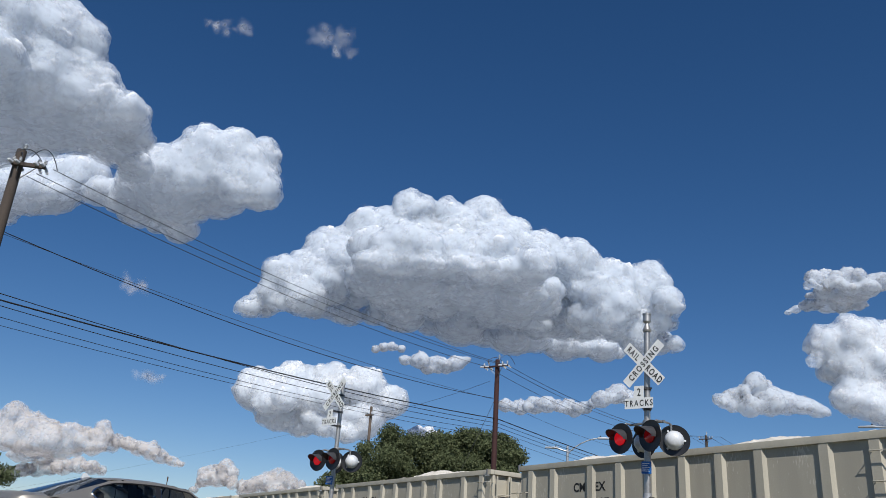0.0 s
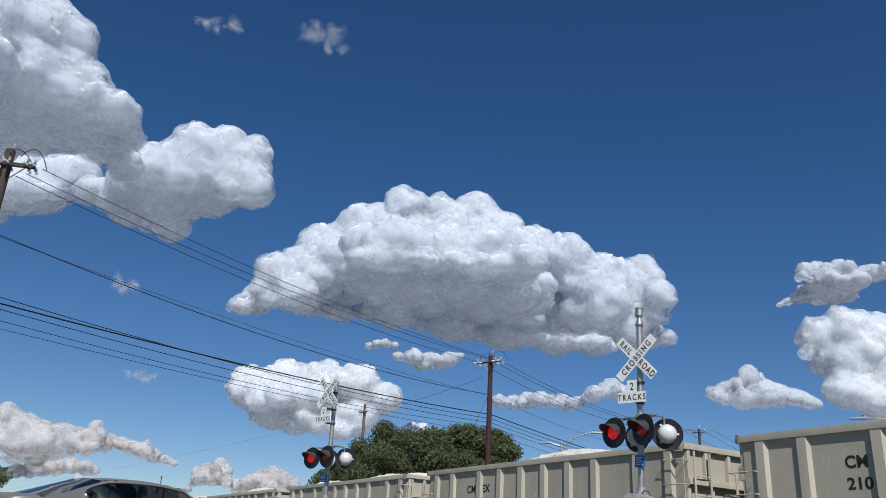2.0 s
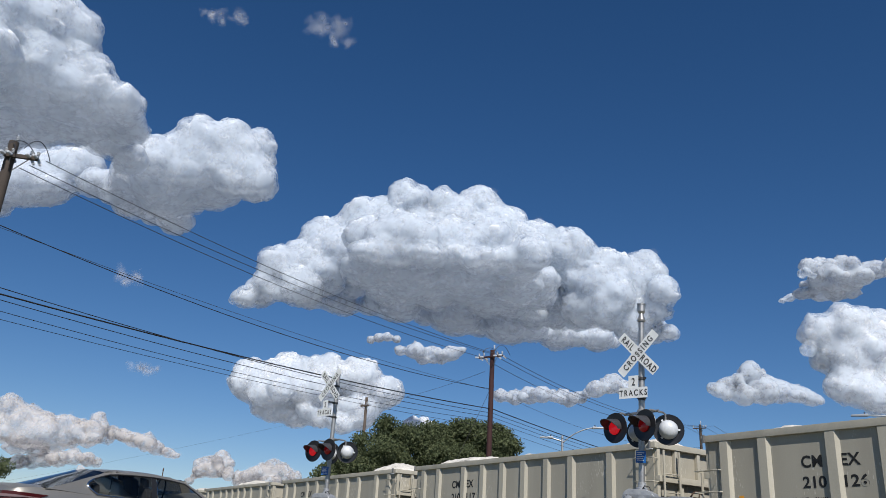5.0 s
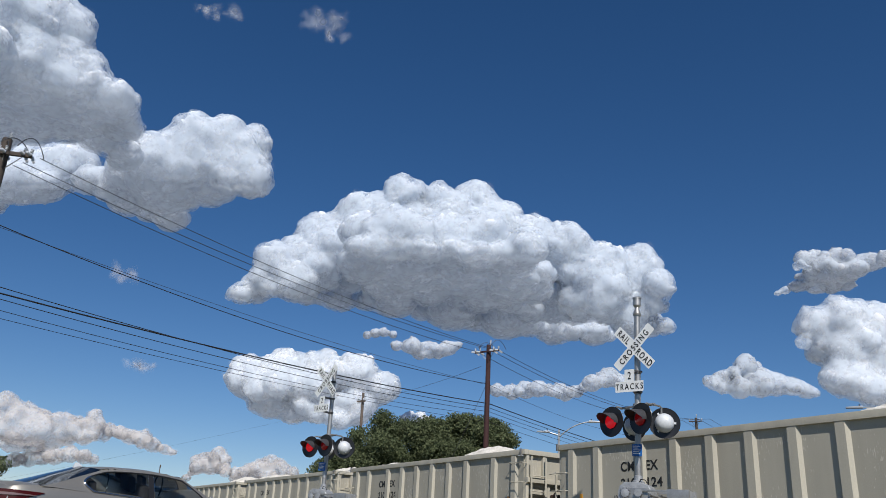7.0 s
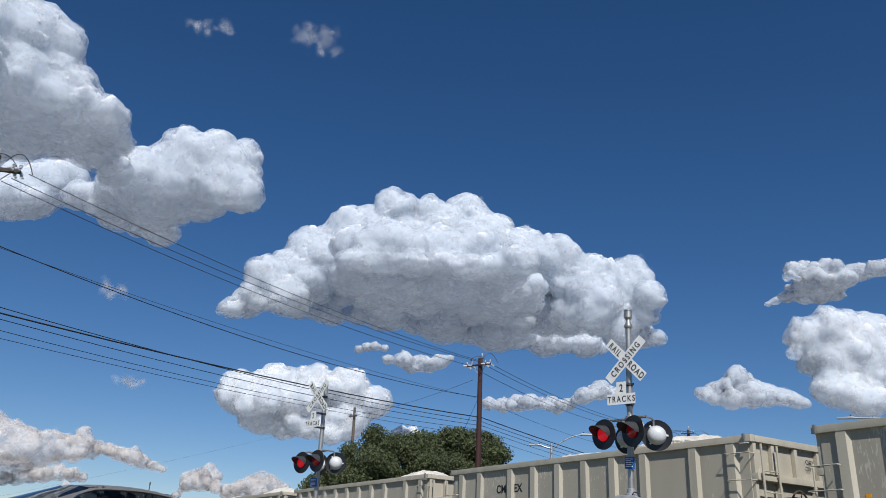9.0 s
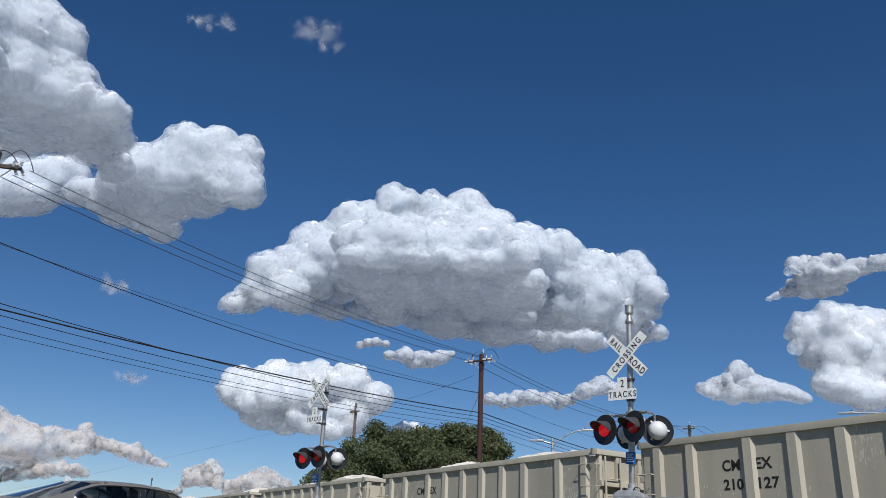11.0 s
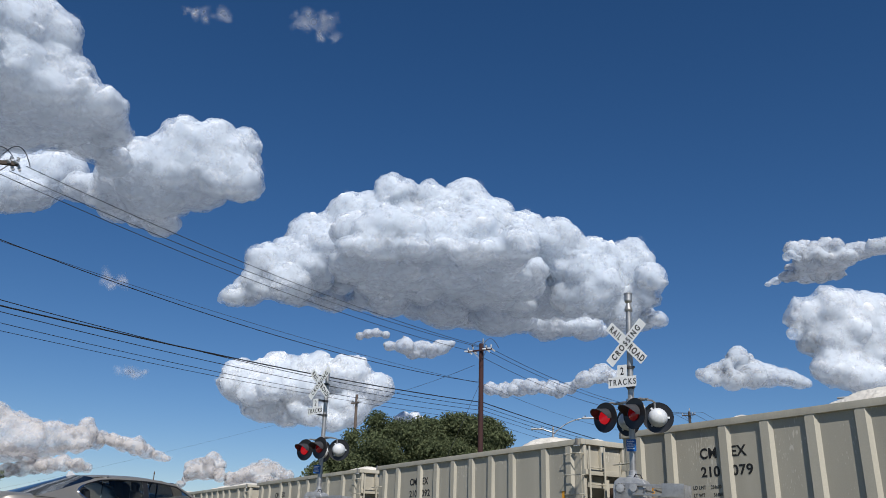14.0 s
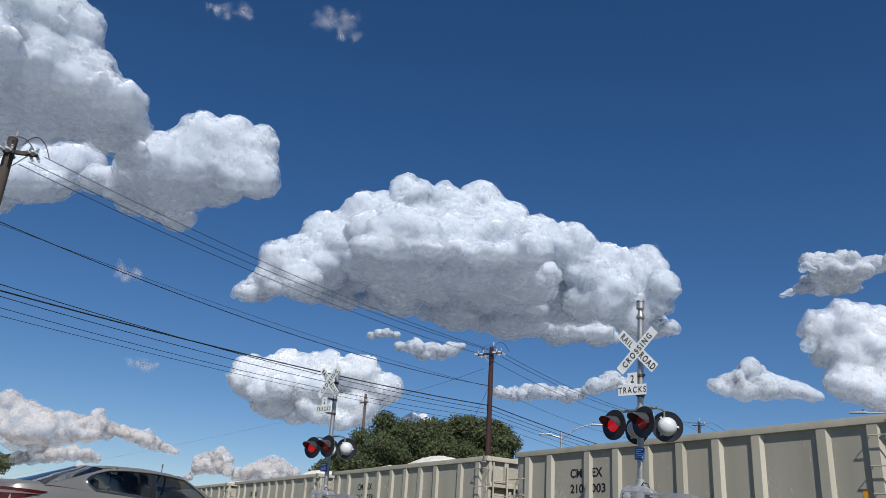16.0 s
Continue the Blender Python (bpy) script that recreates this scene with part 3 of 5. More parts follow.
# ---- crossing signals ----
def lamp_head(parent, name, x, y, z, turn, front, lit):
    """A flashing lamp: black round background, hood, lens in front, pale housing behind. Faces -y before its turn."""
    base = pose(x, y, z, 0, 0, turn + (0 if front else 180))
    bm = bmesh.new()
    lathe(bm, [(0.30, -0.012), (0.320, -0.016), (0.326, -0.006), (0.320, 0.004), (0.30, 0.0)], pose(0, 0, 0, 90), 40)
    disc = part(name, bm, BLACK_DISC, parent, "round black lamp background with hood and red lens" if front else "back of a round black lamp with pale domed housing")
    disc.matrix_basis = base
    bm = bmesh.new()
    lathe(bm, [(0.03, 0.225), (0.10, 0.21), (0.155, 0.17), (0.19, 0.10), (0.202, 0.02), (0.202, 0.008)], pose(0, 0, 0, -90), 32)
    part("housing", bm, HOUSING, disc)
    for a in (0.6, 2.5, 4.7):
        bm = bmesh.new()
        box(bm, -0.02, 0.02, 0.008, 0.05, 0.185, 0.24, 0.006, Matrix.Rotation(a, 4, "Y"))
        part("latch", bm, HOUSING, disc)
    bm = bmesh.new()
    lathe(bm, [(0.150, 0.014), (0.145, 0.03), (0.105, 0.045), (0.05, 0.053), (0.01, 0.055)], pose(0, 0, 0, 90), 32)
    part("lens", bm, LENS_LIT if lit else LENS_DIM, disc, "red lens, lit" if lit else "dark red lens")
    bm = bmesh.new()
    n = 24
    for r in (0.190, 0.183):
        for i in range(n + 1):
            a = radians(-12 + 204 * i / n)
            depth = 0.12 + 0.24 * max(0, math.sin(a)) ** 0.6
            bm.verts.new((r * math.cos(a), -0.014, r * math.sin(a)))
            bm.verts.new((r * 0.98 * math.cos(a), -0.014 - depth, r * 0.98 * math.sin(a) - 0.05 * max(0, math.sin(a))))
    bm.verts.ensure_lookup_table()
    v, m = bm.verts, 2 * (n + 1)
    for i in range(n):
        a = 2 * i
        bm.faces.new((v[a], v[a + 2], v[a + 3], v[a + 1]))
        bm.faces.new((v[m + a], v[m + a + 1], v[m + a + 3], v[m + a + 2]))
        bm.faces.new((v[a + 1], v[a + 3], v[m + a + 3], v[m + a + 1]))
    part("hood", bm, VISOR, disc)
    return disc


def plate(bm, w, h, t=0.004, r=0.02):
    """A sign plate with rounded corners in the xz plane, centred."""
    pts = []
    for cx, cz, a0 in ((w / 2 - r, h / 2 - r, 0), (-w / 2 + r, h / 2 - r, 90), (-w / 2 + r, -h / 2 + r, 180), (w / 2 - r, -h / 2 + r, 270)):
        pts += [(cx + r * math.cos(radians(a0 + 30 * i)), cz + r * math.sin(radians(a0 + 30 * i))) for i in range(4)]
    a = [bm.verts.new((x, -t / 2, z)) for x, z in pts]
    b = [bm.verts.new((x, t / 2, z)) for x, z in pts]
    bm.faces.new(a)
    bm.faces.new(b[::-1])
    for i in range(len(pts)):
        j = (i + 1) % len(pts)
        bm.faces.new((a[i], b[i], b[j], a[j]))
    bmesh.ops.recalc_face_normals(bm, faces=bm.faces)


def centred(me):
    xs = [v.co.x for v in me.vertices]
    zs = [v.co.z for v in me.vertices]
    me.transform(Matrix.Translation((-(min(xs) + max(xs)) / 2, 0, -(min(zs) + max(zs)) / 2)))
    return me


def crossing_signal(x, y, ground, top, buck_z, lamp_z, sign_turn, lamp_turn, head_turn, plate_turn, out, capped, lit, label, lean=(0, 0)):
    s = thing("crossing_signal", pose(x, y, ground, *lean), label, "crossing signal", "railroad crossing signals")
    top, buck_z, lamp_z = top - ground, buck_z - ground, lamp_z - ground
    bm = bmesh.new()
    lathe(bm, [(0.35, 0.0), (0.35, 0.3), (0.32, 0.33)], None, 4)
    part("foundation", bm, CONCRETE, s)
    bm = bmesh.new()
    lathe(bm, [(0.19, 0.33), (0.19, 0.42), (0.11, 0.5), (0.09, 0.7)])
    part("base_casting", bm, GREY_CAST, s)
    bm = bmesh.new()
    tube(bm, (0, 0, 0.5), (0, 0, top - (0.36 if capped else 0.03)), 0.070, 0.064, 24)
    part("mast", bm, GALV, s)
    bm = bmesh.new()
    if capped:
        z = top - 0.36
        lathe(bm, [(0.085, z - 0.06), (0.095, z - 0.02), (0.075, z + 0.03), (0.048, z + 0.1), (0.046, z + 0.13), (0.08, z + 0.17), (0.088, z + 0.18), (0.088, z + 0.33), (0.098, z + 0.335), (0.098, z + 0.36), (0.07, z + 0.375)])
        part("bell", bm, GALV, s, "grey round bell on the mast top")
    else:
        lathe(bm, [(0.066, top - 0.04), (0.07, top - 0.03), (0.07, top - 0.005), (0.05, top)])
        part("mast_cap", bm, GALV, s)
    # crossbuck
    for angle, text, dy in ((45, "CROSSING", -out - 0.008), (-45, None, -out)):
        bm = bmesh.new()
        plate(bm, 1.22, 0.229)
        blade = part("crossbuck_blade", bm, SIGN_WHITE, s, "white blade with black letters")
        blade.matrix_basis = pose(0, 0, buck_z, 0, 0, sign_turn) @ pose(0, dy, 0, 0, -angle)
        if text:
            place(part("lettering", centred(lettering(text, 0.145, BLACK_PAINT, 1.45, 0.74, 0.004)), BLACK_PAINT, blade), 0, -0.004, 0)
        else:
            for t, u in (("RAIL", -0.355), ("ROAD", 0.355)):
                place(part("lettering", centred(lettering(t, 0.145, BLACK_PAINT, 1.3, 0.74, 0.004)), BLACK_PAINT, blade), u, -0.004, 0)
    face = pose(0, 0, 0, 0, 0, sign_turn)
    for w, h, z, text, size, dx in ((0.24, 0.27, buck_z - 0.62, "2", 0.17, -0.11), (0.69, 0.23, buck_z - 0.86, "TRACKS", 0.135, -0.11)):
        bm = bmesh.new()
        plate(bm, w, h, 0.004, 0.012)
        p = part("track_count_sign", bm, SIGN_WHITE, s, "white plate with black writing")
        p.matrix_basis = face @ pose(dx, -out - 0.015 if text == "2" else -out - 0.022, z)
        place(part("lettering", centred(lettering(text, size, BLACK_PAINT, 1.4, 0.78, 0.002)), BLACK_PAINT, p), 0, -0.004, 0)
    for z in (buck_z, buck_z - 0.53, buck_z - 0.97):
        bm = bmesh.new()
        lathe(bm, [(0.072, z - 0.03), (0.082, z - 0.03), (0.082, z + 0.03), (0.072, z + 0.03)])
        box(bm, -0.03, 0.03, -out - 0.01, -0.06, z - 0.025, z + 0.025, 0.004, face)
        box(bm, 0.06, 0.13, -0.05, -0.02, z - 0.02, z + 0.02, 0.004, face)
        part("sign_bracket", bm, VISOR, s, "dark steel clamp")
    # lamps on their cross arm
    arm = pose(0, 0, lamp_z, 0, 0, lamp_turn)
    bm = bmesh.new()
    lathe(bm, [(0.072, 0.22), (0.1, 0.24), (0.1, 0.36), (0.072, 0.38)])
    tube(bm, (-0.5, -0.02, 0.31), (0.5, -0.02, 0.31), 0.028, seg=12)
    for u in (-0.43, 0.43):
        for v in (-0.30, 0.30):
            pipe(bm, [(u, -0.02, 0.31), (u, v * 0.6, 0.31), (u, v * 0.85, 0.28), (u, v * 0.85, 0.12)], 0.022)
    a = part("lamp_arm", bm, GALV, s, "galvanised arm carrying the lamps")
    a.matrix_basis = arm
    for i, (u, front) in enumerate(((-0.43, True), (0.43, True), (-0.43, False), (0.43, False))):
        p = arm @ Vector((u, -0.36 if front else 0.34, -0.03))
        lamp_head(s, "flashing_lamp", p.x, p.y, p.z, head_turn[i], front, lit == i)
    # blue notice plate
    bm = bmesh.new()
    plate(bm, 0.21, 0.25, 0.004, 0.012)
    p = part("notice_plate", bm, BLUE_SIGN, s, "small blue notice plate with white lines")
    p.matrix_basis = pose(0, 0, lamp_z - 0.62, 0, 0, plate_turn) @ pose(0 if capped else -0.10, -0.085, 0)
    for i, w in enumerate((0.15, 0.11, 0.16, 0.13, 0.15)):
        bm = bmesh.new()
        box(bm, -0.085, -0.085 + w, -0.005, -0.003, 0.075 - i * 0.038, 0.088 - i * 0.038)
        part("text_bar", bm, SIGN_WHITE, p)
    # gate mechanism
    g = pose(0, 0, lamp_z - 1.38, 0, 0, sign_turn + 12)
    bm = bmesh.new()
    prof = [(-0.34, -0.42), (-0.34, -0.10), (-0.30, 0.02), (-0.20, 0.09), (0.16, 0.09), (0.30, 0.03), (0.36, -0.06), (0.36, -0.42)]
    a = [bm.verts.new((x, -0.30, z)) for x, z in prof]
    b = [bm.verts.new((x, 0.10, z)) for x, z in prof]
    bm.faces.new(a)
    bm.faces.new(b[::-1])
    for i in range(len(prof)):
        bm.faces.new((a[i], b[i], b[(i + 1) % len(prof)], a[(i + 1) % len(prof)]))
    bmesh.ops.recalc_face_normals(bm, faces=bm.faces)
    bmesh.ops.bevel(bm, geom=bm.edges[:], offset=0.025, segments=3, profile=0.7, affect="EDGES")
    mech = part("gate_mechanism", bm, GREY_CAST, s, "grey cast gate drive housing")
    mech.matrix_basis = g
    bm = bmesh.new()
    lathe(bm, [(0.13, 0.08), (0.13, 0.13), (0.09, 0.15), (0.085, 0.24), (0.072, 0.25)])
    part("mast_clamp", bm, GREY_CAST, mech)
    bm = bmesh.new()
    box(bm, -0.28, 0.30, -0.325, -0.298, -0.36, -0.02, 0.012)
    part("cover_plate", bm, GALV, mech)
    bm = bmesh.new()
    pipe(bm, [(0.05, -0.12, 0.10), (0.10, -0.13, 0.17), (0.20, -0.14, 0.15), (0.24, -0.14, 0.07)], 0.012, 6)
    part("cable_loop", bm, CABLE, mech)
    for i in range(10):
        a = 2 * math.pi * i / 10
        bm = bmesh.new()
        c = (-0.17 + 0.10 * math.cos(a), -0.13 + 0.10 * math.sin(a))
        tube(bm, (c[0], -0.324, c[1]), (c[0], -0.345, c[1]), 0.013, seg=6)
        part("bolt", bm, STEEL, mech)
    bm = bmesh.new()
    lathe(bm, [(0.05, 0.32), (0.085, 0.324), (0.085, 0.35), (0.03, 0.36)], pose(-0.17, 0, -0.13, 90), 20)
    part("shaft_cap", bm, GREY_CAST, mech)
    for yy in (-0.38, 0.14):
        bm = bmesh.new()
        box(bm, 0.10, 0.75, yy, yy + 0.025, -0.09, -0.05, 0.006)
        box(bm, 0.10, 0.75, yy, yy + 0.025, -0.27, -0.23, 0.006)
        box(bm, 0.10, 0.16, yy + 0.002, yy + 0.023, -0.26, -0.06, 0.006)
        box(bm, 0.70, 1.15, yy - 0.002, yy + 0.027, -0.30, -0.03, 0.01)
        part("gate_arm_bracket", bm, GALV, mech, "slotted steel counterweight arm")
    for xx in (0.35, 0.55):
        bm = bmesh.new()
        tube(bm, (xx, -0.375, -0.16), (xx, 0.165, -0.16), 0.022, seg=8)
        part("spacer_bolt", bm, STEEL, mech)
    bm = bmesh.new()
    box(bm, 0.72, 1.12, -0.35, 0.135, -0.295, -0.035, 0.02)
    part("counterweight", bm, GREY_CAST, mech, "grey iron counterweight")
    bm = bmesh.new()
    tube(bm, (0.12, -0.40, -0.12), (0.12, 0.20, -0.12), 0.08)
    part("gate_shaft", bm, GREY_CAST, mech)
    return s


crossing_signal(-12.375, 12.515, 0.0, 6.02, 4.85, 3.27, 14, 0, (6, -2, 8, 42), 30, 0.14, True, 0, "tall crossing signal mast with crossbuck, flashing red lamps and bell", (-1.1, 1.1))
crossing_signal(-23.27, 10.32, 0.0, 5.68, 5.28, 3.28, 16, 8, (26, 18, 20, 56), 60, 0.30, False, 0, "leaning crossing signal mast with crossbuck and flashing red lamps")


# ---- parked sedan ----
SEDAN_PAINT = surface("metallic_champagne_paint", (0.37, 0.345, 0.305), (0.33, 0.31, 0.272), 0.40, 0.65, grain=400, patch=1.0, bump=0.0)
TINT_GLASS = glass("tinted_window_glass", (0.34, 0.38, 0.37))
DARK_GLASS = glass("dark_rear_glass", (0.006, 0.007, 0.009))
CHROME = plain("chrome_trim", (0.62, 0.62, 0.62), 0.25, 1.0)
TRIM_BLACK = plain("black_rubber_trim", (0.012, 0.012, 0.013), 0.5)
TAIL_RED = plain("red_lamp_plastic", (0.055, 0.003, 0.006), 0.12)
TAIL_CLEAR = plain("clear_lamp_plastic", (0.20, 0.13, 0.135), 0.12)
CABIN = surface("dark_cabin_fabric", (0.03, 0.03, 0.032), (0.018, 0.018, 0.02), 0.9, grain=60)
TYRE = surface("tyre_rubber", (0.02, 0.02, 0.02), (0.012, 0.012, 0.012), 0.85, grain=50)


def curve(points, x):
    for (a, va), (b, vb) in zip(points, points[1:]):
        if x <= b:
            k = min(1, max(0, (x - a) / (b - a)))
            i = [p[0] for p in points].index(a)
            before, after = points[max(0, i - 1)], points[min(len(points) - 1, i + 2)]
            ma = (vb - before[1]) / (b - before[0]) * (b - a)
            mb = (after[1] - va) / (after[0] - a) * (b - a)
            return va * (1 + 2 * k) * (1 - k) ** 2 + ma * k * (1 - k) ** 2 + vb * k * k * (3 - 2 * k) + mb * k * k * (k - 1)
    return points[-1][1]


def build_sedan():
    car = thing("sedan", pose(-14.50, 0.75, 0.02, 0, 0, 109.5), "champagne-silver sedan with tinted windows waiting on the road", "car")
    W = [(0, 0.66), (0.1, 0.80), (0.5, 0.88), (1.0, 0.91), (2.4, 0.925), (3.5, 0.91), (4.3, 0.86), (4.7, 0.74), (4.85, 0.6)]
    SHOULDER = [(0, 0.92), (0.1, 1.05), (0.5, 1.09), (1.2, 1.06), (2.4, 1.00), (3.4, 0.96), (4.2, 0.86), (4.7, 0.70), (4.85, 0.6)]
    CENTRE = [(0, 0.98), (0.1, 1.12), (0.5, 1.15), (0.95, 1.16), (1.6, 1.06), (3.0, 1.0), (3.7, 1.03), (4.3, 0.93), (4.7, 0.76), (4.85, 0.64)]
    # body shell, lofted from the rear to the nose
    bm = bmesh.new()
    rings = []
    n_s = 60
    for i in range(n_s + 1):
        s = 4.85 * i / n_s
        w, sh, ce = curve(W, s), curve(SHOULDER, s), curve(CENTRE, s)
        half = [(w * 0.80, 0.20), (w * 0.97, 0.27), (w, 0.50), (w * 1.0, 0.70), (w * 0.985, sh - 0.14), (w * 0.955, sh - 0.045), (w * 0.915, sh), (w * 0.72, sh + (ce - sh) * 0.6), (w * 0.4, sh + (ce - sh) * 0.92), (0, ce)]
        ring = [(s, y, z) for y, z in half] + [(s, -y, z) for y, z in half[-2::-1]]
        rings.append([bm.verts.new(p) for p in ring])
    for a, b in zip(rings, rings[1:]):
        for j in range(len(a) - 1):
            bm.faces.new((a[j], b[j], b[j + 1], a[j + 1]))
        bm.faces.new((a[-1], b[-1], b[0], a[0]))
    bm.faces.new(rings[0])
    bm.faces.new(rings[-1][::-1])
    bmesh.ops.recalc_face_normals(bm, faces=bm.faces)
    part("body", bm, SEDAN_PAINT, car)

    def edge(pts):
        return lambda u: curve(pts, u)
    R, D = edge([(0, 0.52), (0.5, 0.92), (0.8, 1.22), (1, 1.56)]), edge([(0, 1.42), (0.14, 1.33), (0.45, 1.22), (0.7, 1.31), (0.82, 1.45), (0.9, 1.63), (1, 1.78)])
    Q, B0, B1 = edge([(0, 1.56), (1, 1.68)]), edge([(0, 2.36), (1, 2.40)]), edge([(0, 2.47), (1, 2.50)])
    F, WS = edge([(0, 3.66), (0.5, 3.42), (1, 3.0)]), edge([(0, 3.86), (0.5, 3.58), (1, 3.1)])
    TOPZ = [(0.5, 1.30), (1.2, 1.37), (1.75, 1.455), (2.2, 1.48), (2.6, 1.48), (3.1, 1.43), (3.9, 1.32)]

    def surf(s, u, side):
        belt = curve(SHOULDER, s) - 0.005
        top = curve(TOPZ, s)
        return Vector((s, side * (0.845 - 0.235 * u - 0.03 * math.sin(math.pi * u) * -1), belt + u * (top - belt)))

    us = [0, 0.03] + [0.06 + 0.84 * i / 22 for i in range(23)] + [0.95, 1.0]
    paint = bmesh.new()

    def strip(bm, left, right, side, u0, u1, n=8, out=0.0):
        rows = [u for u in us if u0 - 1e-6 <= u <= u1 + 1e-6]
        g = [[bm.verts.new(surf(left(u) + (right(u) - left(u)) * k / n, u, side) + Vector((0, side * out, 0))) for k in range(n + 1)] for u in rows]
        for a, b in zip(g, g[1:]):
            for k in range(n):
                f = (a[k], a[k + 1], b[k + 1], b[k])
                bm.faces.new(f if side < 0 else f[::-1])
        return g

    for side in (-1, 1):
        strip(paint, R, D, side, 0, 1)
        strip(paint, D, F, side, 0, 0.06, 16)
        strip(paint, D, F, side, 0.9, 1, 16)
        strip(paint, F, WS, side, 0, 1, 3)
        for a, b, nm in ((D, Q, "quarter_window"), (Q, B0, "rear_door_window"), (B1, F, "front_door_window")):
            bm = bmesh.new()
            inner_a = (lambda u, a=a: a(u) + 0.012)
            strip(bm, inner_a, b, side, 0.06, 0.9, 10, -0.004)
            g = part(nm, bm, TINT_GLASS, car, "tinted side window")
            g.visible_shadow = False
        bm = bmesh.new()
        strip(bm, B0, B1, side, 0.06, 0.9, 2, 0.003)
        part("door_pillar", bm, TRIM_BLACK, car)
        # bright trim round the side windows
        loop = [surf(D(u), u, side) for u in us if 0.06 <= u <= 0.9] + [surf(D(0.9) + (F(0.9) - D(0.9)) * k / 10, 0.9, side) for k in range(11)] + [surf(F(u), u, side) for u in us[::-1] if 0.06 <= u <= 0.9]
        bm = bmesh.new()
        pipe(bm, [p + Vector((0, side * 0.006, 0)) for p in loop], 0.012, 6)
        part("window_trim", bm, TRIM_BLACK, car)
        bm = bmesh.new()
        pipe(bm, [surf(D(0.06) + (F(0.06) - D(0.06)) * k / 14, 0.06, side) + Vector((0, side * 0.008, 0)) for k in range(15)] , 0.013, 6)
        part("belt_trim", bm, CHROME, car, "chrome strip under the windows")
        bm = bmesh.new()
        pipe(bm, [surf(D(u) - 0.004, u, side) + Vector((0, side * 0.009, 0)) for u in us if 0.059 <= u <= 0.75], 0.016, 6)
        part("quarter_trim", bm, CHROME, car)
        # door mirror, door handles
        bm = bmesh.new()
        box(bm, 3.42, 3.60, side * 0.99 - 0.11, side * 0.99 + 0.11, 1.0, 1.14, 0.045)
        part("door_mirror", bm, SEDAN_PAINT, car)
        for s in (1.75, 2.85):
            bm = bmesh.new()
            box(bm, s, s + 0.2, side * 0.925 - 0.02, side * 0.925 + 0.02, 0.86, 0.89, 0.008)
            part("door_handle", bm, CHROME, car, "chrome door handle")
    # roof, with its crown, and the two screens
    def patch(bm, rows, bulge):
        g = []
        for l, r in rows:
            g.append([bm.verts.new(l.lerp(r, k / 12) + bulge * (1 - (2 * k / 12 - 1) ** 2)) for k in range(13)])
        for a, b in zip(g, g[1:]):
            for k in range(12):
                bm.faces.new((a[k], a[k + 1], b[k + 1], b[k]))
    s_roof = [1.56 + (3.1 - 1.56) * i / 14 for i in range(15)]
    patch(paint, [(surf(s, 1, 1), surf(s, 1, -1)) for s in s_roof], Vector((0, 0, 0.055)))
    bmesh.ops.remove_doubles(paint, verts=paint.verts, dist=0.004)
    bmesh.ops.recalc_face_normals(paint, faces=paint.faces)
    bmesh.ops.solidify(paint, geom=paint.faces[:], thickness=0.012)
    part("roof", paint, SEDAN_PAINT, car)
    for nm, e, bulge, lab in (("rear_window", R, Vector((-0.12, 0, 0.055)), "dark sloping rear window"), ("windscreen", WS, Vector((0.16, 0, 0.06)), "tinted windscreen")):
        bm = bmesh.new()
        patch(bm, [(surf(e(u), u, 1), surf(e(u), u, -1)) for u in us], bulge)
        part(nm, bm, DARK_GLASS if nm == "rear_window" else TINT_GLASS, car, lab).visible_shadow = False
    # shark fin aerial, spoiler line
    bm = bmesh.new()
    vs = box(bm, 1.38, 1.58, -0.035, 0.035, 1.44, 1.545, 0.01)
    for v in vs:
        if v.co.z > 1.5:
            v.co.y *= 0.35
            v.co.x = 1.40 + (v.co.x - 1.38) * 0.35
    part("roof_aerial", bm, HOUSING, car, "pale shark-fin roof aerial")
    # tail lamps
    for side in (-1, 1):
        def lamp_patch(z0, z1, s1, out):
            bm = bmesh.new()
            cols = []
            for k in range(15):
                t = k / 14
                s = -0.01 + s1 * max(0, (t - 0.45) / 0.55)
                w = curve(W, max(0, s)) * 0.985
                y = w * min(1, 0.55 + t) if t < 0.45 else w
                top = z1 - 0.02 - 0.05 * max(0, t - 0.5)
                bot = z0 + (z1 - 0.05 - z0) * max(0, (t - 0.4) / 0.6) ** 1.3
                cols.append([bm.verts.new((s - out * (t < 0.5), side * (y + out * (t >= 0.3)), bot + (top - bot) * j / 4)) for j in range(5)])
            for a, b in zip(cols, cols[1:]):
                for j in range(4):
                    bm.faces.new((a[j], a[j + 1], b[j + 1], b[j]))
            bmesh.ops.recalc_face_normals(bm, faces=bm.faces)
            bmesh.ops.solidify(bm, geom=bm.faces[:], thickness=0.02)
            return bm
        lamp = part("tail_lamp", lamp_patch(0.80, 1.03, 0.58, 0.012), TAIL_RED, car, "red wraparound tail lamp")
        part("clear_insert", lamp_patch(0.925, 0.985, 0.46, 0.028), TAIL_CLEAR, lamp)
    # boot lid line, bumper
    bm = bmesh.new()
    box(bm, -0.06, 0.25, -0.78, 0.78, 0.30, 0.62, 0.09)
    part("rear_bumper", bm, SEDAN_PAINT, car)
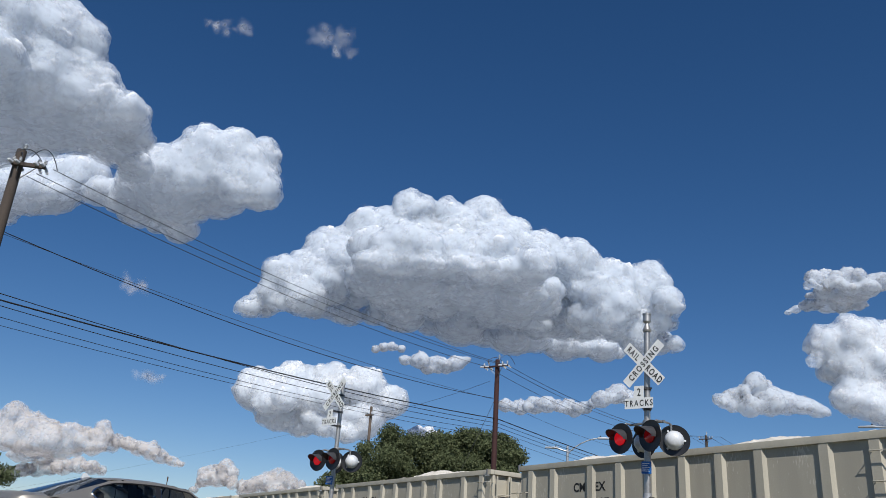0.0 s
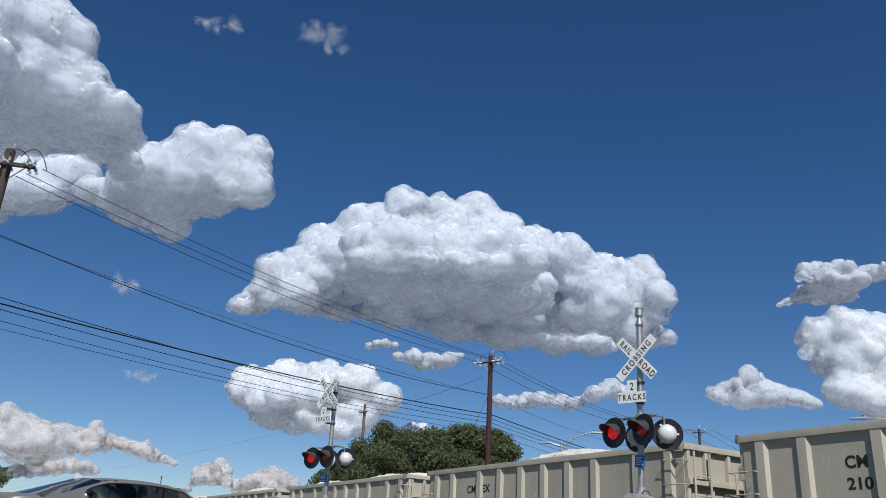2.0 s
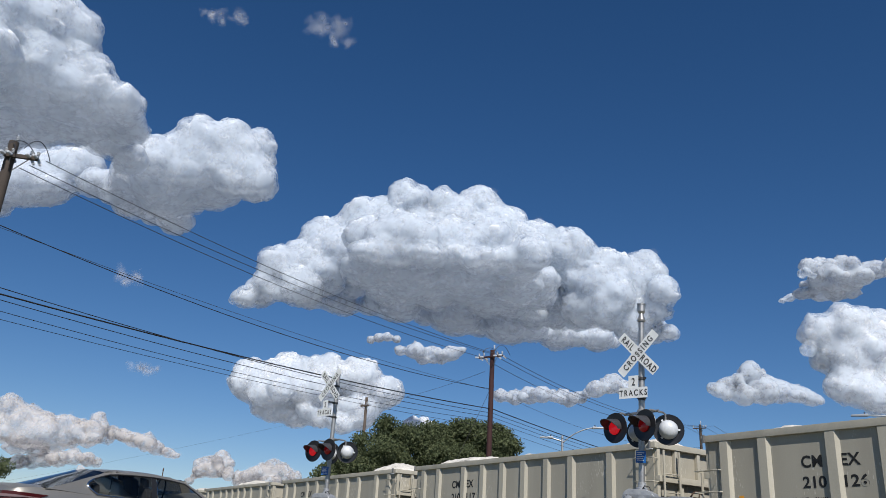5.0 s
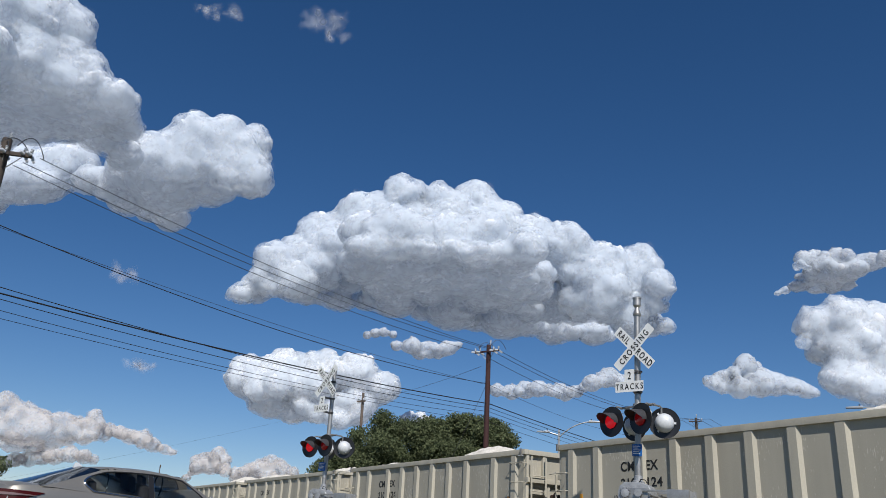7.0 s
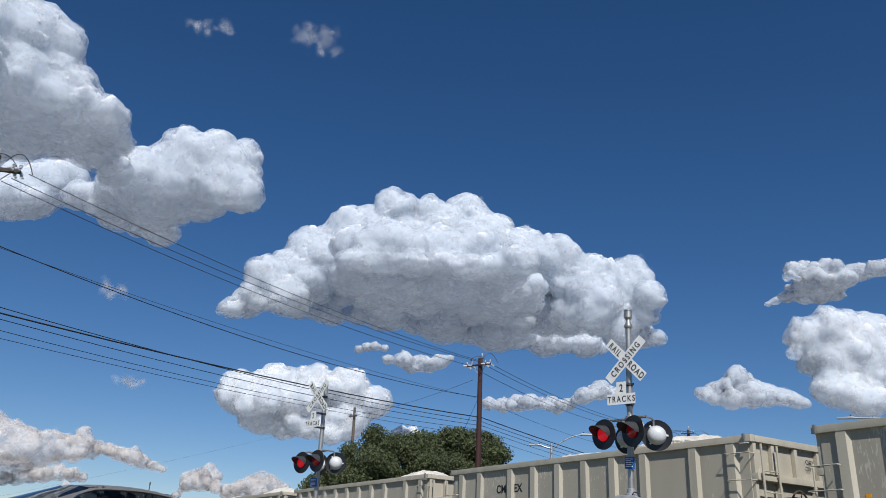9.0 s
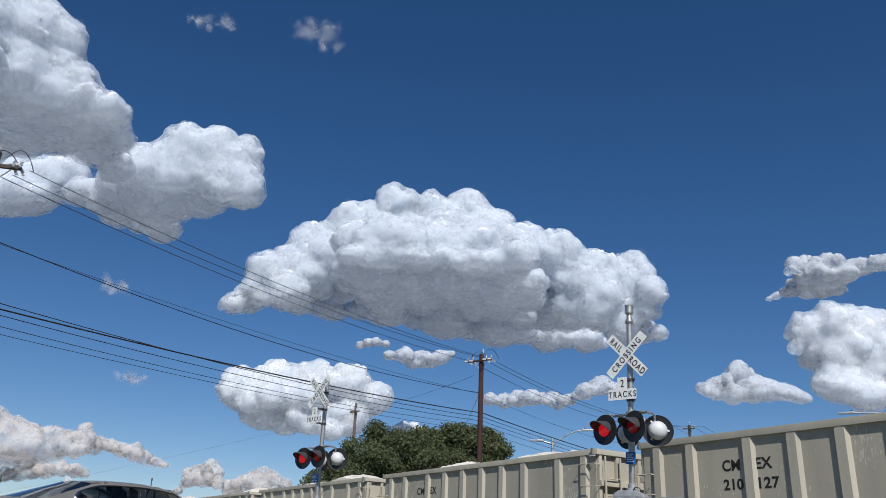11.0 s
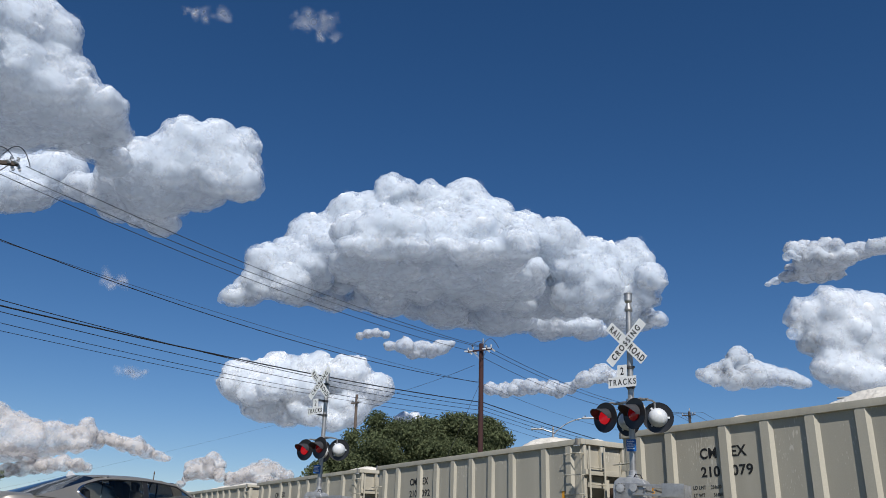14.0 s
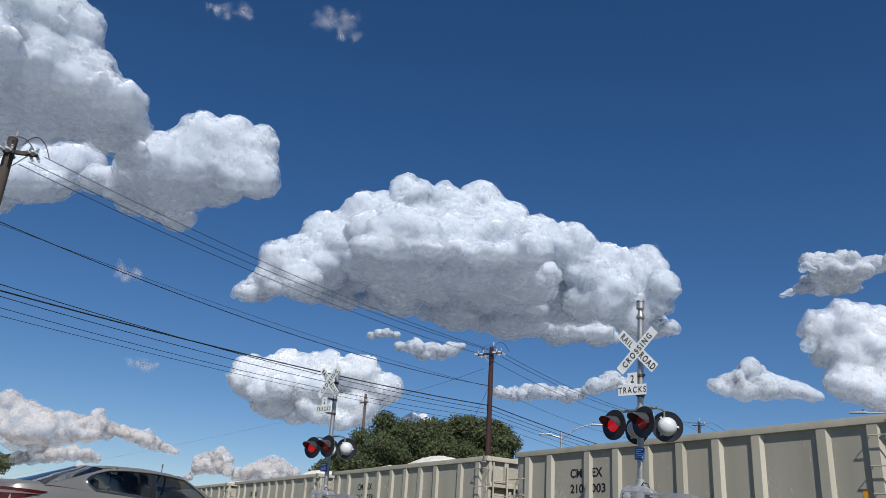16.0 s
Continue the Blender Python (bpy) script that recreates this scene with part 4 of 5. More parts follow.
    # wheels
    for s in (0.98, 3.78):
        for side in (-1, 1):
            bm = bmesh.new()
            lathe(bm, [(0.21, -0.1), (0.30, -0.105), (0.33, -0.06), (0.335, 0.06), (0.30, 0.105), (0.21, 0.1)], pose(0, 0, 0, 90), 36)
            wheel = part("wheel", bm, TYRE, car)
            wheel.location = (s, side * 0.83, 0.315)
            bm = bmesh.new()
            lathe(bm, [(0.03, -0.02), (0.2, -0.02), (0.215, 0.0), (0.2, 0.02), (0.03, 0.02)], pose(0, side * 0.085, 0, 90), 30)
            part("rim", bm, GALV, wheel)
    # cabin: seats, steering wheel, floor
    bm = bmesh.new()
    box(bm, 0.9, 3.6, -0.74, 0.74, 0.84, 0.98, 0.03)
    part("cabin_floor", bm, CABIN, car)
    for s, ys, w in ((1.35, (-0.38, 0.38), 0.5), (2.35, (-0.38, 0.38), 0.44)):
        for y in ys:
            bm = bmesh.new()
            box(bm, s, s + 0.14, y - w / 2, y + w / 2, 0.9, 1.20, 0.05)
            box(bm, s - 0.02, s + 0.08, y - 0.12, y + 0.12, 1.20, 1.35, 0.04)
            part("seat_back", bm, CABIN, car)
    bm = bmesh.new()
    pipe(bm, [(3.0 + 0.06 * math.cos(a), 0.38 + 0.18 * math.sin(a), 1.08 + 0.17 * math.cos(a)) for a in [2 * math.pi * i / 24 for i in range(25)]], 0.014)
    part("steering_wheel", bm, TRIM_BLACK, car)
    bm = bmesh.new()
    box(bm, 2.72, 2.76, -0.12, 0.12, 1.30, 1.36, 0.015)
    part("rear_view_mirror", bm, TRIM_BLACK, car)


build_sedan()


# ---- utility poles and wires ----
ARM_DIR = Vector((0.93, 0.37, 0))


def insulator(bm, p, up=0.0, r=0.05, h=0.16):
    prof = [(0.018, 0)]
    for i in range(3):
        z = h * (0.2 + 0.27 * i)
        prof += [(r * 0.45, z), (r, z + 0.012), (r * 0.5, z + 0.04)]
    prof.append((0.02, h))
    lathe(bm, prof, Matrix.Translation(p), 10)


def utility_pole(x, y, top, radius, material, arm_z, arm_half, label, arm_side=0.0, jumpers=True, lean=(0, 0), along=None, arm_thick=0.045):
    ARM = along or ARM_DIR
    pole = thing("utility_pole", pose(x, y, -1.1), label, "utility pole", "wooden utility poles")
    lift_z = 1.1
    bm = bmesh.new()
    n = 14
    pts = [(radius * (1.35 - 0.35 * i / n), (top + lift_z) * i / n) for i in range(n + 1)]
    rings = []
    for r, z in pts:
        cx, cy = lean[0] * z / (top + lift_z), lean[1] * z / (top + lift_z)
        rings.append([bm.verts.new((cx + r * math.cos(a) * (1 + 0.03 * noise.noise((a, z, x))), cy + r * math.sin(a), z)) for a in [2 * math.pi * k / 16 for k in range(16)]])
    for a, b in zip(rings, rings[1:]):
        for k in range(16):
            bm.faces.new((a[k], a[(k + 1) % 16], b[(k + 1) % 16], b[k]))
    bm.faces.new(rings[-1])
    bm.faces.new(rings[0][::-1])
    part("shaft", bm, material, pole)
    if not arm_half:
        return pole
    c = Vector((lean[0], lean[1], arm_z + lift_z)) + ARM * arm_side
    side = Vector((-ARM.y, ARM.x, 0)) * (radius + 0.045)
    turn = Matrix.Translation(c - side) @ Matrix.Rotation(math.atan2(ARM.y, ARM.x), 4, "Z")
    bm = bmesh.new()
    box(bm, -arm_half, arm_half, -arm_thick, arm_thick, -arm_thick * 1.2, arm_thick * 1.2, 0.008, turn)
    part("crossarm", bm, material, pole)
    for sgn in (-1, 1):
        bm = bmesh.new()
        tube(bm, c - side + ARM * (sgn * arm_half * 0.6), Vector((lean[0], lean[1], arm_z + lift_z - 0.5)), 0.014, seg=6)
        part("arm_brace", bm, STEEL, pole)
    for k in (-0.95, -0.55, 0.55, 0.95):
        bm = bmesh.new()
        insulator(bm, c - side + ARM * (k * arm_half) + Vector((0, 0, 0.055)))
        part("insulator", bm, CERAMIC, pole, "grey porcelain insulator")
        if jumpers:
            for sgn in (-1, 1):
                bm = bmesh.new()
                p0 = c - side + ARM * (k * arm_half)
                d = Vector((-ARM.y, ARM.x, 0)) * sgn
                for i in range(3):
                    q = p0 + d * (0.1 + 0.1 * i) + Vector((0, 0, -0.02 * i))
                    tube(bm, q, q + d * 0.04, 0.05, 0.03, 10)
                part("strain_insulator", bm, CERAMIC, pole)
    bm = bmesh.new()
    top_p = Vector((lean[0], lean[1], top + lift_z))
    tube(bm, top_p + Vector((0, 0, -0.2)) + side, top_p + Vector((0, 0, 0.12)) + side, 0.018, seg=6)
    insulator(bm, top_p + side + Vector((0, 0, 0.1)), 0, 0.055, 0.2)
    part("top_insulator", bm, CERAMIC, pole)
    if jumpers:
        for k, h, w in ((0.0, 0.30, 0.55), (0.9, 0.42, 0.5), (-0.6, 0.25, 0.35)):
            bm = bmesh.new()
            p0 = c - side + ARM * (k * arm_half)
            d = Vector((-ARM.y, ARM.x, 0)) * 0.35 + ARM * (0.25 if k >= 0 else -0.2)
            base = 0.1 if k else 0.35
            pipe(bm, [p0 + d * (2 * i / 14 - 1) * w * 2 + Vector((0, 0, base + h * (1 - (2 * i / 14 - 1) ** 2) - (0.2 if k == 0 else 0))) for i in range(15)], 0.013, 6)
            part("jumper_wire", bm, WIRE, pole)
    return pole


LP = Vector((-23.3, -0.22, 0))
MP = Vector((-31.95, 22.40, 0))
FP = Vector((-42.9, 50.2, 0))
utility_pole(LP.x, LP.y, 10.55, 0.13, POLE_BROWN, 10.06, 0.44, "weathered brown wooden utility pole with crossarm and wires", 0.34, along=Vector((0.35, 0.937, 0)))
utility_pole(MP.x, MP.y, 10.15, 0.115, POLE_RED, 9.78, 0.72, "dark red-brown wooden utility pole with crossarm and wires", 0.0, arm_thick=0.034)
utility_pole(FP.x, FP.y, 11.05, 0.10, POLE_BROWN, 10.75, 0.52, "distant wooden utility pole with crossarm", 0.0, False, arm_thick=0.032)
utility_pole(-49.35, 24.29, 10.2, 0.092, POLE_GREY, 9.6, 0.35, "weathered wooden pole behind the oak trees", 0.0, False, (-0.05, -0.1))


def overhead_wire(a, b, sag, r, material, label, group):
    a, b = Vector(a), Vector(b)
    bm = bmesh.new()
    n = 28
    pipe(bm, [a.lerp(b, i / n) - Vector((0, 0, sag * (1 - (2 * i / n - 1) ** 2))) for i in range(n + 1)], r, 6)
    solid("overhead_wire", bm, material, label, "wire", group)


POWER = "thin power line strung between wooden poles"
COMM = "black communication cable strung between wooden poles"
for lp, ma, mz, fa in (((-23.20, 0.66, 10.20), 0.68, 9.78, 1.1), ((-23.28, 0.28, 9.98), -0.05, 9.98, 0.3), ((-23.30, 0.05, 9.84), -0.66, 9.86, -1.1)):
    overhead_wire(lp, MP + ARM_DIR * ma + Vector((0, 0, mz)), 0.44, 0.011, WIRE, POWER, "power lines")
    overhead_wire(MP + ARM_DIR * ma + Vector((0, 0, mz)), FP + ARM_DIR * fa + Vector((0, 0, 10.9)), 0.95, 0.012, WIRE, POWER, "power lines")
    overhead_wire(FP + ARM_DIR * fa + Vector((0, 0, 10.9)), FP + ROAD_U * 40 + ARM_DIR * fa + Vector((0, 0, 10.9)), 0.5, 0.012, WIRE, POWER, "power lines")
overhead_wire(LP + Vector((0.02, 0.15, 8.09)), MP + Vector((0, -0.1, 8.19)), 0.54, 0.013, CABLE, POWER, "power lines")
overhead_wire(LP + Vector((0.02, 0.15, 8.03)), MP + Vector((0, -0.1, 8.14)), 0.29, 0.007, WIRE, POWER, "power lines")
overhead_wire(MP + Vector((0, 0, 8.17)), FP + Vector((0, 0, 9.3)), 0.9, 0.008, WIRE, POWER, "power lines")
for lz, mz, fz, sag, r in ((6.25, 7.21, 7.06, 0.23, 0.022), (6.43, 7.01, 6.9, 0.32, 0.012), (6.11, 6.82, 6.65, 0.29, 0.011), (5.82, 6.63, 6.4, 0.33, 0.009), (5.60, 6.33, 6.1, 0.22, 0.008)):
    overhead_wire(LP + Vector((0.1, 0.15, lz)), MP + Vector((0.05, -0.1, mz)), sag, r, CABLE, COMM, "communication cables")
    overhead_wire(MP + Vector((0.05, 0.1, mz)), FP + Vector((0, 0, fz)), 0.25, r, CABLE, COMM, "communication cables")
overhead_wire(MP + Vector((-0.25, -0.25, 9.06)), (-49.35, 24.3, 9.7), 0.2, 0.008, WIRE, "thin service wire between two wooden poles", "power lines")
overhead_wire(MP + Vector((0, -0.1, 8.1)), (-33.4, 21.2, 4.2), 0.05, 0.009, WIRE, "slanting guy wire of a wooden pole", "power lines")
overhead_wire((-49.35, 24.3, 9.6), (-77.2, -2.8, 1.7), 0.4, 0.004, WIRE, "thin service wire between two wooden poles", "power lines")


# ---- street lamps ----
def lamp_fixture(parent, p, d):
    bm = bmesh.new()
    m = Matrix.Translation(p) @ Matrix.Rotation(math.atan2(d.y, d.x), 4, "Z")
    vs = box(bm, -0.05, 0.72, -0.14, 0.14, -0.05, 0.07, 0.035)
    for v in vs:
        if v.co.x > 0.4:
            v.co.z *= 0.6
            v.co.y *= 0.8
    bmesh.ops.transform(bm, matrix=m, verts=bm.verts)
    head = part("lamp_head", bm, LAMP_GREY, parent, "flat grey cobra lamp head")
    bm = bmesh.new()
    tube(bm, m @ Vector((0.1, 0, 0.07)), m @ Vector((0.1, 0, 0.15)), 0.035, seg=8)
    part("photocell", bm, TRIM_BLACK, head)


def street_lamp(base, top, arms, label):
    s = thing("street_lamp", pose(base[0], base[1], -1.0), label, "street lamp", "street lamps")
    bm = bmesh.new()
    tube(bm, (0, 0, 0), (0, 0, top + 1.0), 0.11, 0.065, 16)
    part("post", bm, LAMP_GREY, s)
    for end, rise in arms:
        e = Vector((end[0] - base[0], end[1] - base[1], end[2] + 1.0))
        a = Vector((0, 0, top + 0.9 - rise))
        mid = Vector((e.x * 0.45, e.y * 0.45, e.z - 0.12))
        bm = bmesh.new()
        pts = [a * (1 - t) ** 2 + mid * 2 * t * (1 - t) + e * t * t for t in [i / 16 for i in range(17)]]
        pipe(bm, pts, 0.035, 8)
        part("arm", bm, LAMP_GREY, s)
        d = Vector((e.x, e.y, 0)).normalized()
        lamp_fixture(s, e, d)
    return s


street_lamp((-36.69, 30.95), 7.35, (((-35.5, 32.3, 7.86), 0.35), ((-37.05, 30.5, 7.2), 0.2)), "grey street lamp with two curved arms")
street_lamp((-19.0, 39.8), 8.2, (((-22.2, 38.0, 7.97), 0.3),), "grey street lamp with one long arm")

bm = bmesh.new()
tube(bm, (-38.97, 9.03, -1.0), (-38.97, 9.03, 3.3), 0.024, 0.020, 10)
tube(bm, (-38.97, 9.03, 3.3), (-38.97, 9.03, 3.42), 0.034, 0.028, 10)
solid("slim_post", bm, RUST, "slim dark metal post beyond the road", "post")


# ---- trees ----
def build_tree(x, y, height, crown_r, crown_z, seed, label, leaves, leaf):
    rnd = random.Random(seed)
    tree = thing("oak_tree", pose(x, y, -0.9), label, "tree", "trees")
    bm = bmesh.new()
    top = Vector((0, 0, height * 0.45))
    pipe(bm, [Vector((0.1 * math.sin(i * 1.3), 0.1 * math.cos(i), top.z * i / 6)) for i in range(7)], 0.24, 10)
    part("trunk", bm, BARK, tree)
    blobs = []
    for i in range(130):
        a = rnd.uniform(0, 2 * math.pi)
        v = rnd.uniform(-0.8, 1.0)
        rr = math.sqrt(max(0.04, 1 - v * v)) * rnd.uniform(0.15, 1.08) ** 0.7
        lobe = 1 + 0.22 * noise.noise((math.cos(a) * 1.7 + seed, math.sin(a) * 1.7, v * 1.7))
        r = rnd.uniform(0.09, 0.26) * crown_r
        blobs.append((Vector((math.cos(a) * rr * crown_r * lobe, math.sin(a) * rr * crown_r * lobe, crown_z + 0.9 + v * (height - crown_z) * 0.95 * lobe - r * 0.6)), r))
    for i in range(7):
        p, r = blobs[i * 5]
        bm = bmesh.new()
        start = top * rnd.uniform(0.6, 1.0)
        mid = start.lerp(p, 0.5) + Vector((0, 0, 0.3))
        tube(bm, start, mid, 0.11, 0.07, 7)
        tube(bm, mid, p, 0.07, 0.03, 7)
        part("limb", bm, BARK, tree)
    verts, faces = [], []
    nr = np.random.RandomState(seed)
    for p, r in blobs:
        k = int(leaves * (r / crown_r) ** 2 * 8.2)
        d = nr.normal(size=(k, 3))
        d /= np.linalg.norm(d, axis=1)[:, None]
        rad = r * (0.3 + 1.35 * nr.rand(k))
        pts = np.array(p) + d * rad[:, None] * np.array((1.15, 1.15, 0.85))
        for c, out in zip(pts, d):
            n = Vector(out * 0.7 + nr.normal(size=3) * 0.6).normalized()
            t = n.orthogonal().normalized()
            t = Matrix.Rotation(nr.rand() * 6.28, 3, n) @ t
            b = n.cross(t)
            s = leaf * (0.6 + 0.8 * nr.rand())
            c = Vector(c)
            i0 = len(verts)
            verts += [c - t * s, c + b * s * 0.5 - n * s * 0.12, c + t * s, c - b * s * 0.5 - n * s * 0.12]
            faces.append((i0, i0 + 1, i0 + 2, i0 + 3))
    me = bpy.data.meshes.new("crown")
    me.from_pydata([tuple(v) for v in verts], [], faces)
    me.materials.append(LEAF)
    ob = part("crown", me, LEAF, tree, "dense dark green oak leaves")
    tagged(ob, kind="stuff")


OAK = "dense dark green oak tree behind the train"
build_tree(-42.6, 20.3, 5.9, 1.9, 3.0, 11, OAK, 2600, 0.08)
build_tree(-41.7, 22.0, 7.7, 2.5, 3.2, 12, OAK, 2600, 0.08)
build_tree(-40.9, 24.3, 7.9, 2.6, 3.2, 16, OAK, 2600, 0.08)
build_tree(-39.6, 25.9, 8.0, 2.3, 3.2, 13, OAK, 2600, 0.08)
build_tree(-38.6, 27.5, 7.7, 1.7, 3.0, 14, OAK, 2600, 0.08)
build_tree(-40.2, 26.3, 7.2, 2.3, 3.0, 17, OAK, 2600, 0.08)
build_tree(-70.0, 1.1, 7.0, 3.2, 3.2, 15, "small dark green tree beyond the road", 1200, 0.15)
CLOUDS = {
    "main_back": [(-62.0, 24.1, 1.55), (-56.4, 24.3, 1.55), (-65.2, 22.4, 1.87), (-68.4, 20.3, 1.86), (-71.4, 18.5, 1.52), (-72.4, 16.5, 1.10), (-73.4, 16.0, 0.85), (-74.3, 15.7, 0.65), (-75.1, 15.5, 0.42), (-69.8, 17.3, 1.61), (-66.7, 20.0, 2.23), (-62.1, 22.1, 2.25), (-58.1, 22.3, 2.45), (-54.6, 22.6, 1.88), (-52.0, 21.6, 1.55), (-49.4, 20.8, 1.78), (-46.6, 19.2, 1.85), (-44.0, 18.9, 1.91), (-42.6, 18.1, 1.10), (-45.3, 16.8, 1.83), (-48.1, 17.2, 1.85), (-44.7, 15.2, 1.19), (-43.3, 15.4, 0.95), (-42.3, 15.2, 0.65), (-68.2, 18.3, 1.82)],
    "main_front": [(-65.1, 21.2, 1.47), (-62.5, 21.8, 1.72), (-59.0, 21.6, 1.72), (-55.4, 21.6, 1.72), (-52.4, 20.8, 1.47), (-64.9, 18.8, 1.71), (-61.4, 18.8, 2.25), (-57.1, 18.9, 2.45), (-53.2, 18.4, 2.24), (-62.1, 16.5, 1.55), (-57.8, 16.0, 1.84), (-54.0, 15.5, 1.71), (-50.2, 15.0, 1.37), (-47.3, 14.8, 1.12), (-45.1, 14.4, 0.63), (-66.3, 16.4, 1.13), (-68.8, 16.4, 0.80), (-50.0, 17.2, 1.62)],
    "upper": [(-91.9, 30.4, 3.49), (-89.2, 30.9, 1.96), (-87.9, 29.6, 1.37), (-90.1, 27.7, 3.03), (-86.5, 27.0, 1.76), (-84.5, 27.0, 1.57), (-90.8, 24.9, 2.20), (-87.7, 25.6, 1.82), (-84.9, 25.2, 1.56), (-89.3, 24.8, 1.80), (-94.1, 24.6, 4.47), (-94.8, 29.3, 4.43), (-83.1, 25.8, 0.83), (-83.1, 23.9, 1.13)],
    "upper_b": [(-81.1, 24.1, 1.99), (-78.4, 25.8, 2.13), (-76.1, 25.7, 2.27), (-74.5, 26.2, 1.58), (-73.9, 24.0, 1.51), (-77.2, 23.5, 2.15), (-80.1, 22.0, 1.85), (-79.2, 20.5, 1.16), (-82.4, 20.9, 1.06), (-82.6, 22.8, 1.51), (-84.9, 21.9, 1.04)],
    "upper_c": [(-87.8, 21.0, 1.46), (-86.4, 21.8, 1.03), (-85.4, 22.6, 0.89), (-89.3, 20.5, 1.51), (-91.7, 19.5, 2.11), (-88.6, 22.0, 1.38), (-86.8, 23.0, 1.18), (-85.7, 23.6, 0.82), (-90.6, 21.6, 1.60)],
    "low_mid": [(-72.1, 10.3, 1.65), (-69.8, 11.0, 1.51), (-67.0, 11.3, 1.52), (-64.6, 11.2, 1.53), (-62.8, 10.3, 1.29), (-70.3, 8.9, 1.42), (-67.2, 9.2, 1.83), (-64.4, 9.0, 1.60), (-65.5, 8.0, 0.87), (-68.7, 8.3, 1.03)],
    "right": [(-32.5, 14.8, 1.18), (-30.8, 15.0, 1.53), (-29.2, 14.2, 1.97), (-31.3, 13.4, 1.68), (-28.7, 12.4, 2.13), (-31.2, 11.3, 1.23), (-29.4, 10.6, 1.28), (-33.3, 13.8, 0.44)],
    "right_small": [(-39.5, 11.4, 0.45), (-38.7, 11.6, 0.56), (-37.9, 11.7, 0.64), (-37.0, 12.5, 0.71), (-36.4, 12.3, 0.37), (-36.2, 11.1, 0.89), (-35.2, 11.1, 0.81), (-34.3, 11.0, 0.65), (-33.5, 10.7, 0.50), (-32.9, 10.5, 0.32), (-37.5, 10.9, 0.71), (-38.7, 10.9, 0.37)],
    "right_top": [(-32.7, 19.3, 0.56), (-32.0, 19.3, 0.56), (-33.1, 18.8, 0.37), (-30.6, 19.3, 0.55), (-29.9, 19.2, 0.47), (-31.8, 18.3, 0.96), (-30.4, 18.1, 0.84), (-29.4, 18.2, 0.69), (-28.5, 18.6, 0.65), (-27.7, 18.7, 0.61), (-26.9, 18.7, 0.64), (-33.3, 17.4, 0.52), (-32.2, 17.4, 0.63), (-31.2, 17.2, 0.62), (-30.2, 17.3, 0.51), (-34.0, 17.3, 0.37), (-34.6, 17.1, 0.26)],
    "pair": [(-61.8, 13.4, 0.44), (-60.6, 13.4, 0.73), (-59.3, 13.2, 0.73), (-58.1, 13.4, 0.65), (-57.3, 13.7, 0.36), (-60.1, 12.8, 0.52), (-58.7, 12.8, 0.36)],
    "pair_small": [(-64.0, 14.0, 0.32), (-63.4, 14.2, 0.40), (-62.8, 14.3, 0.36), (-62.1, 14.2, 0.32)],
    "behind_pole": [(-54.3, 10.6, 0.52), (-53.2, 10.5, 0.59), (-52.2, 10.7, 0.71), (-51.3, 10.8, 0.67), (-49.8, 10.7, 0.63), (-48.6, 10.7, 0.51), (-47.5, 11.3, 0.71), (-46.4, 11.7, 0.78), (-45.6, 11.4, 0.58), (-49.4, 10.4, 0.47)],
    "tree_gap": [(-60.5, 8.3, 0.60), (-59.7, 8.5, 0.44), (-59.2, 8.3, 0.32)],
    "wisp_a": [(-82.0, 16.0, 0.34), (-81.4, 16.2, 0.42), (-80.9, 16.4, 0.30)],
    "wisp_b": [(-79.7, 10.3, 0.30), (-79.1, 10.4, 0.38), (-78.6, 10.4, 0.23)],
    "low_left": [(-86.8, 7.0, 0.78), (-85.6, 6.6, 0.71), (-84.7, 6.2, 0.79), (-83.5, 5.9, 0.79), (-82.6, 5.7, 0.65), (-85.5, 5.2, 0.85), (-83.8, 4.9, 0.64), (-84.7, 4.6, 0.64), (-81.5, 6.8, 0.48), (-81.8, 6.2, 0.51), (-81.0, 5.8, 0.59), (-87.8, 5.7, 1.39), (-85.9, 4.5, 0.70), (-81.9, 5.4, 0.58), (-85.0, 6.0, 0.89), (-83.3, 6.0, 0.90), (-81.9, 5.8, 0.70), (-80.7, 5.7, 0.50), (-86.1, 5.3, 0.74)],
    "low_left_b": [(-80.5, 6.0, 0.48), (-79.8, 5.9, 0.48), (-79.1, 5.7, 0.56), (-78.3, 5.6, 0.63), (-77.6, 5.3, 0.52), (-76.9, 5.1, 0.41), (-76.3, 4.9, 0.26)],
    "low_band": [(-85.6, 3.7, 0.46), (-84.8, 3.8, 0.54), (-84.1, 4.0, 0.54), (-83.3, 4.1, 0.58), (-82.5, 4.3, 0.55), (-81.7, 4.2, 0.48), (-81.1, 4.1, 0.35), (-86.2, 3.4, 0.46)],
    "low_c": [(-74.6, 4.5, 0.49), (-74.0, 4.7, 0.53), (-73.3, 5.1, 0.50), (-72.8, 4.7, 0.38), (-74.7, 4.0, 0.45), (-73.8, 4.1, 0.49), (-73.0, 4.1, 0.38), (-74.7, 4.0, 0.43), (-72.7, 3.9, 0.40), (-75.2, 3.4, 0.32)],
    "low_d": [(-71.2, 4.2, 0.50), (-70.6, 4.5, 0.50), (-69.8, 4.8, 0.54), (-69.1, 4.6, 0.50), (-68.3, 4.2, 0.46), (-71.7, 3.8, 0.46), (-67.4, 3.9, 0.31), (-70.1, 3.9, 0.46), (-68.9, 3.9, 0.46), (-72.1, 3.5, 0.34), (-72.1, 3.9, 0.44), (-71.2, 3.8, 0.51), (-68.9, 3.8, 0.48)],
    "top_a": [(-80.2, 34.8, 0.23), (-79.4, 34.7, 0.30), (-78.5, 34.7, 0.34), (-77.5, 35.0, 0.34), (-76.7, 34.9, 0.23)],
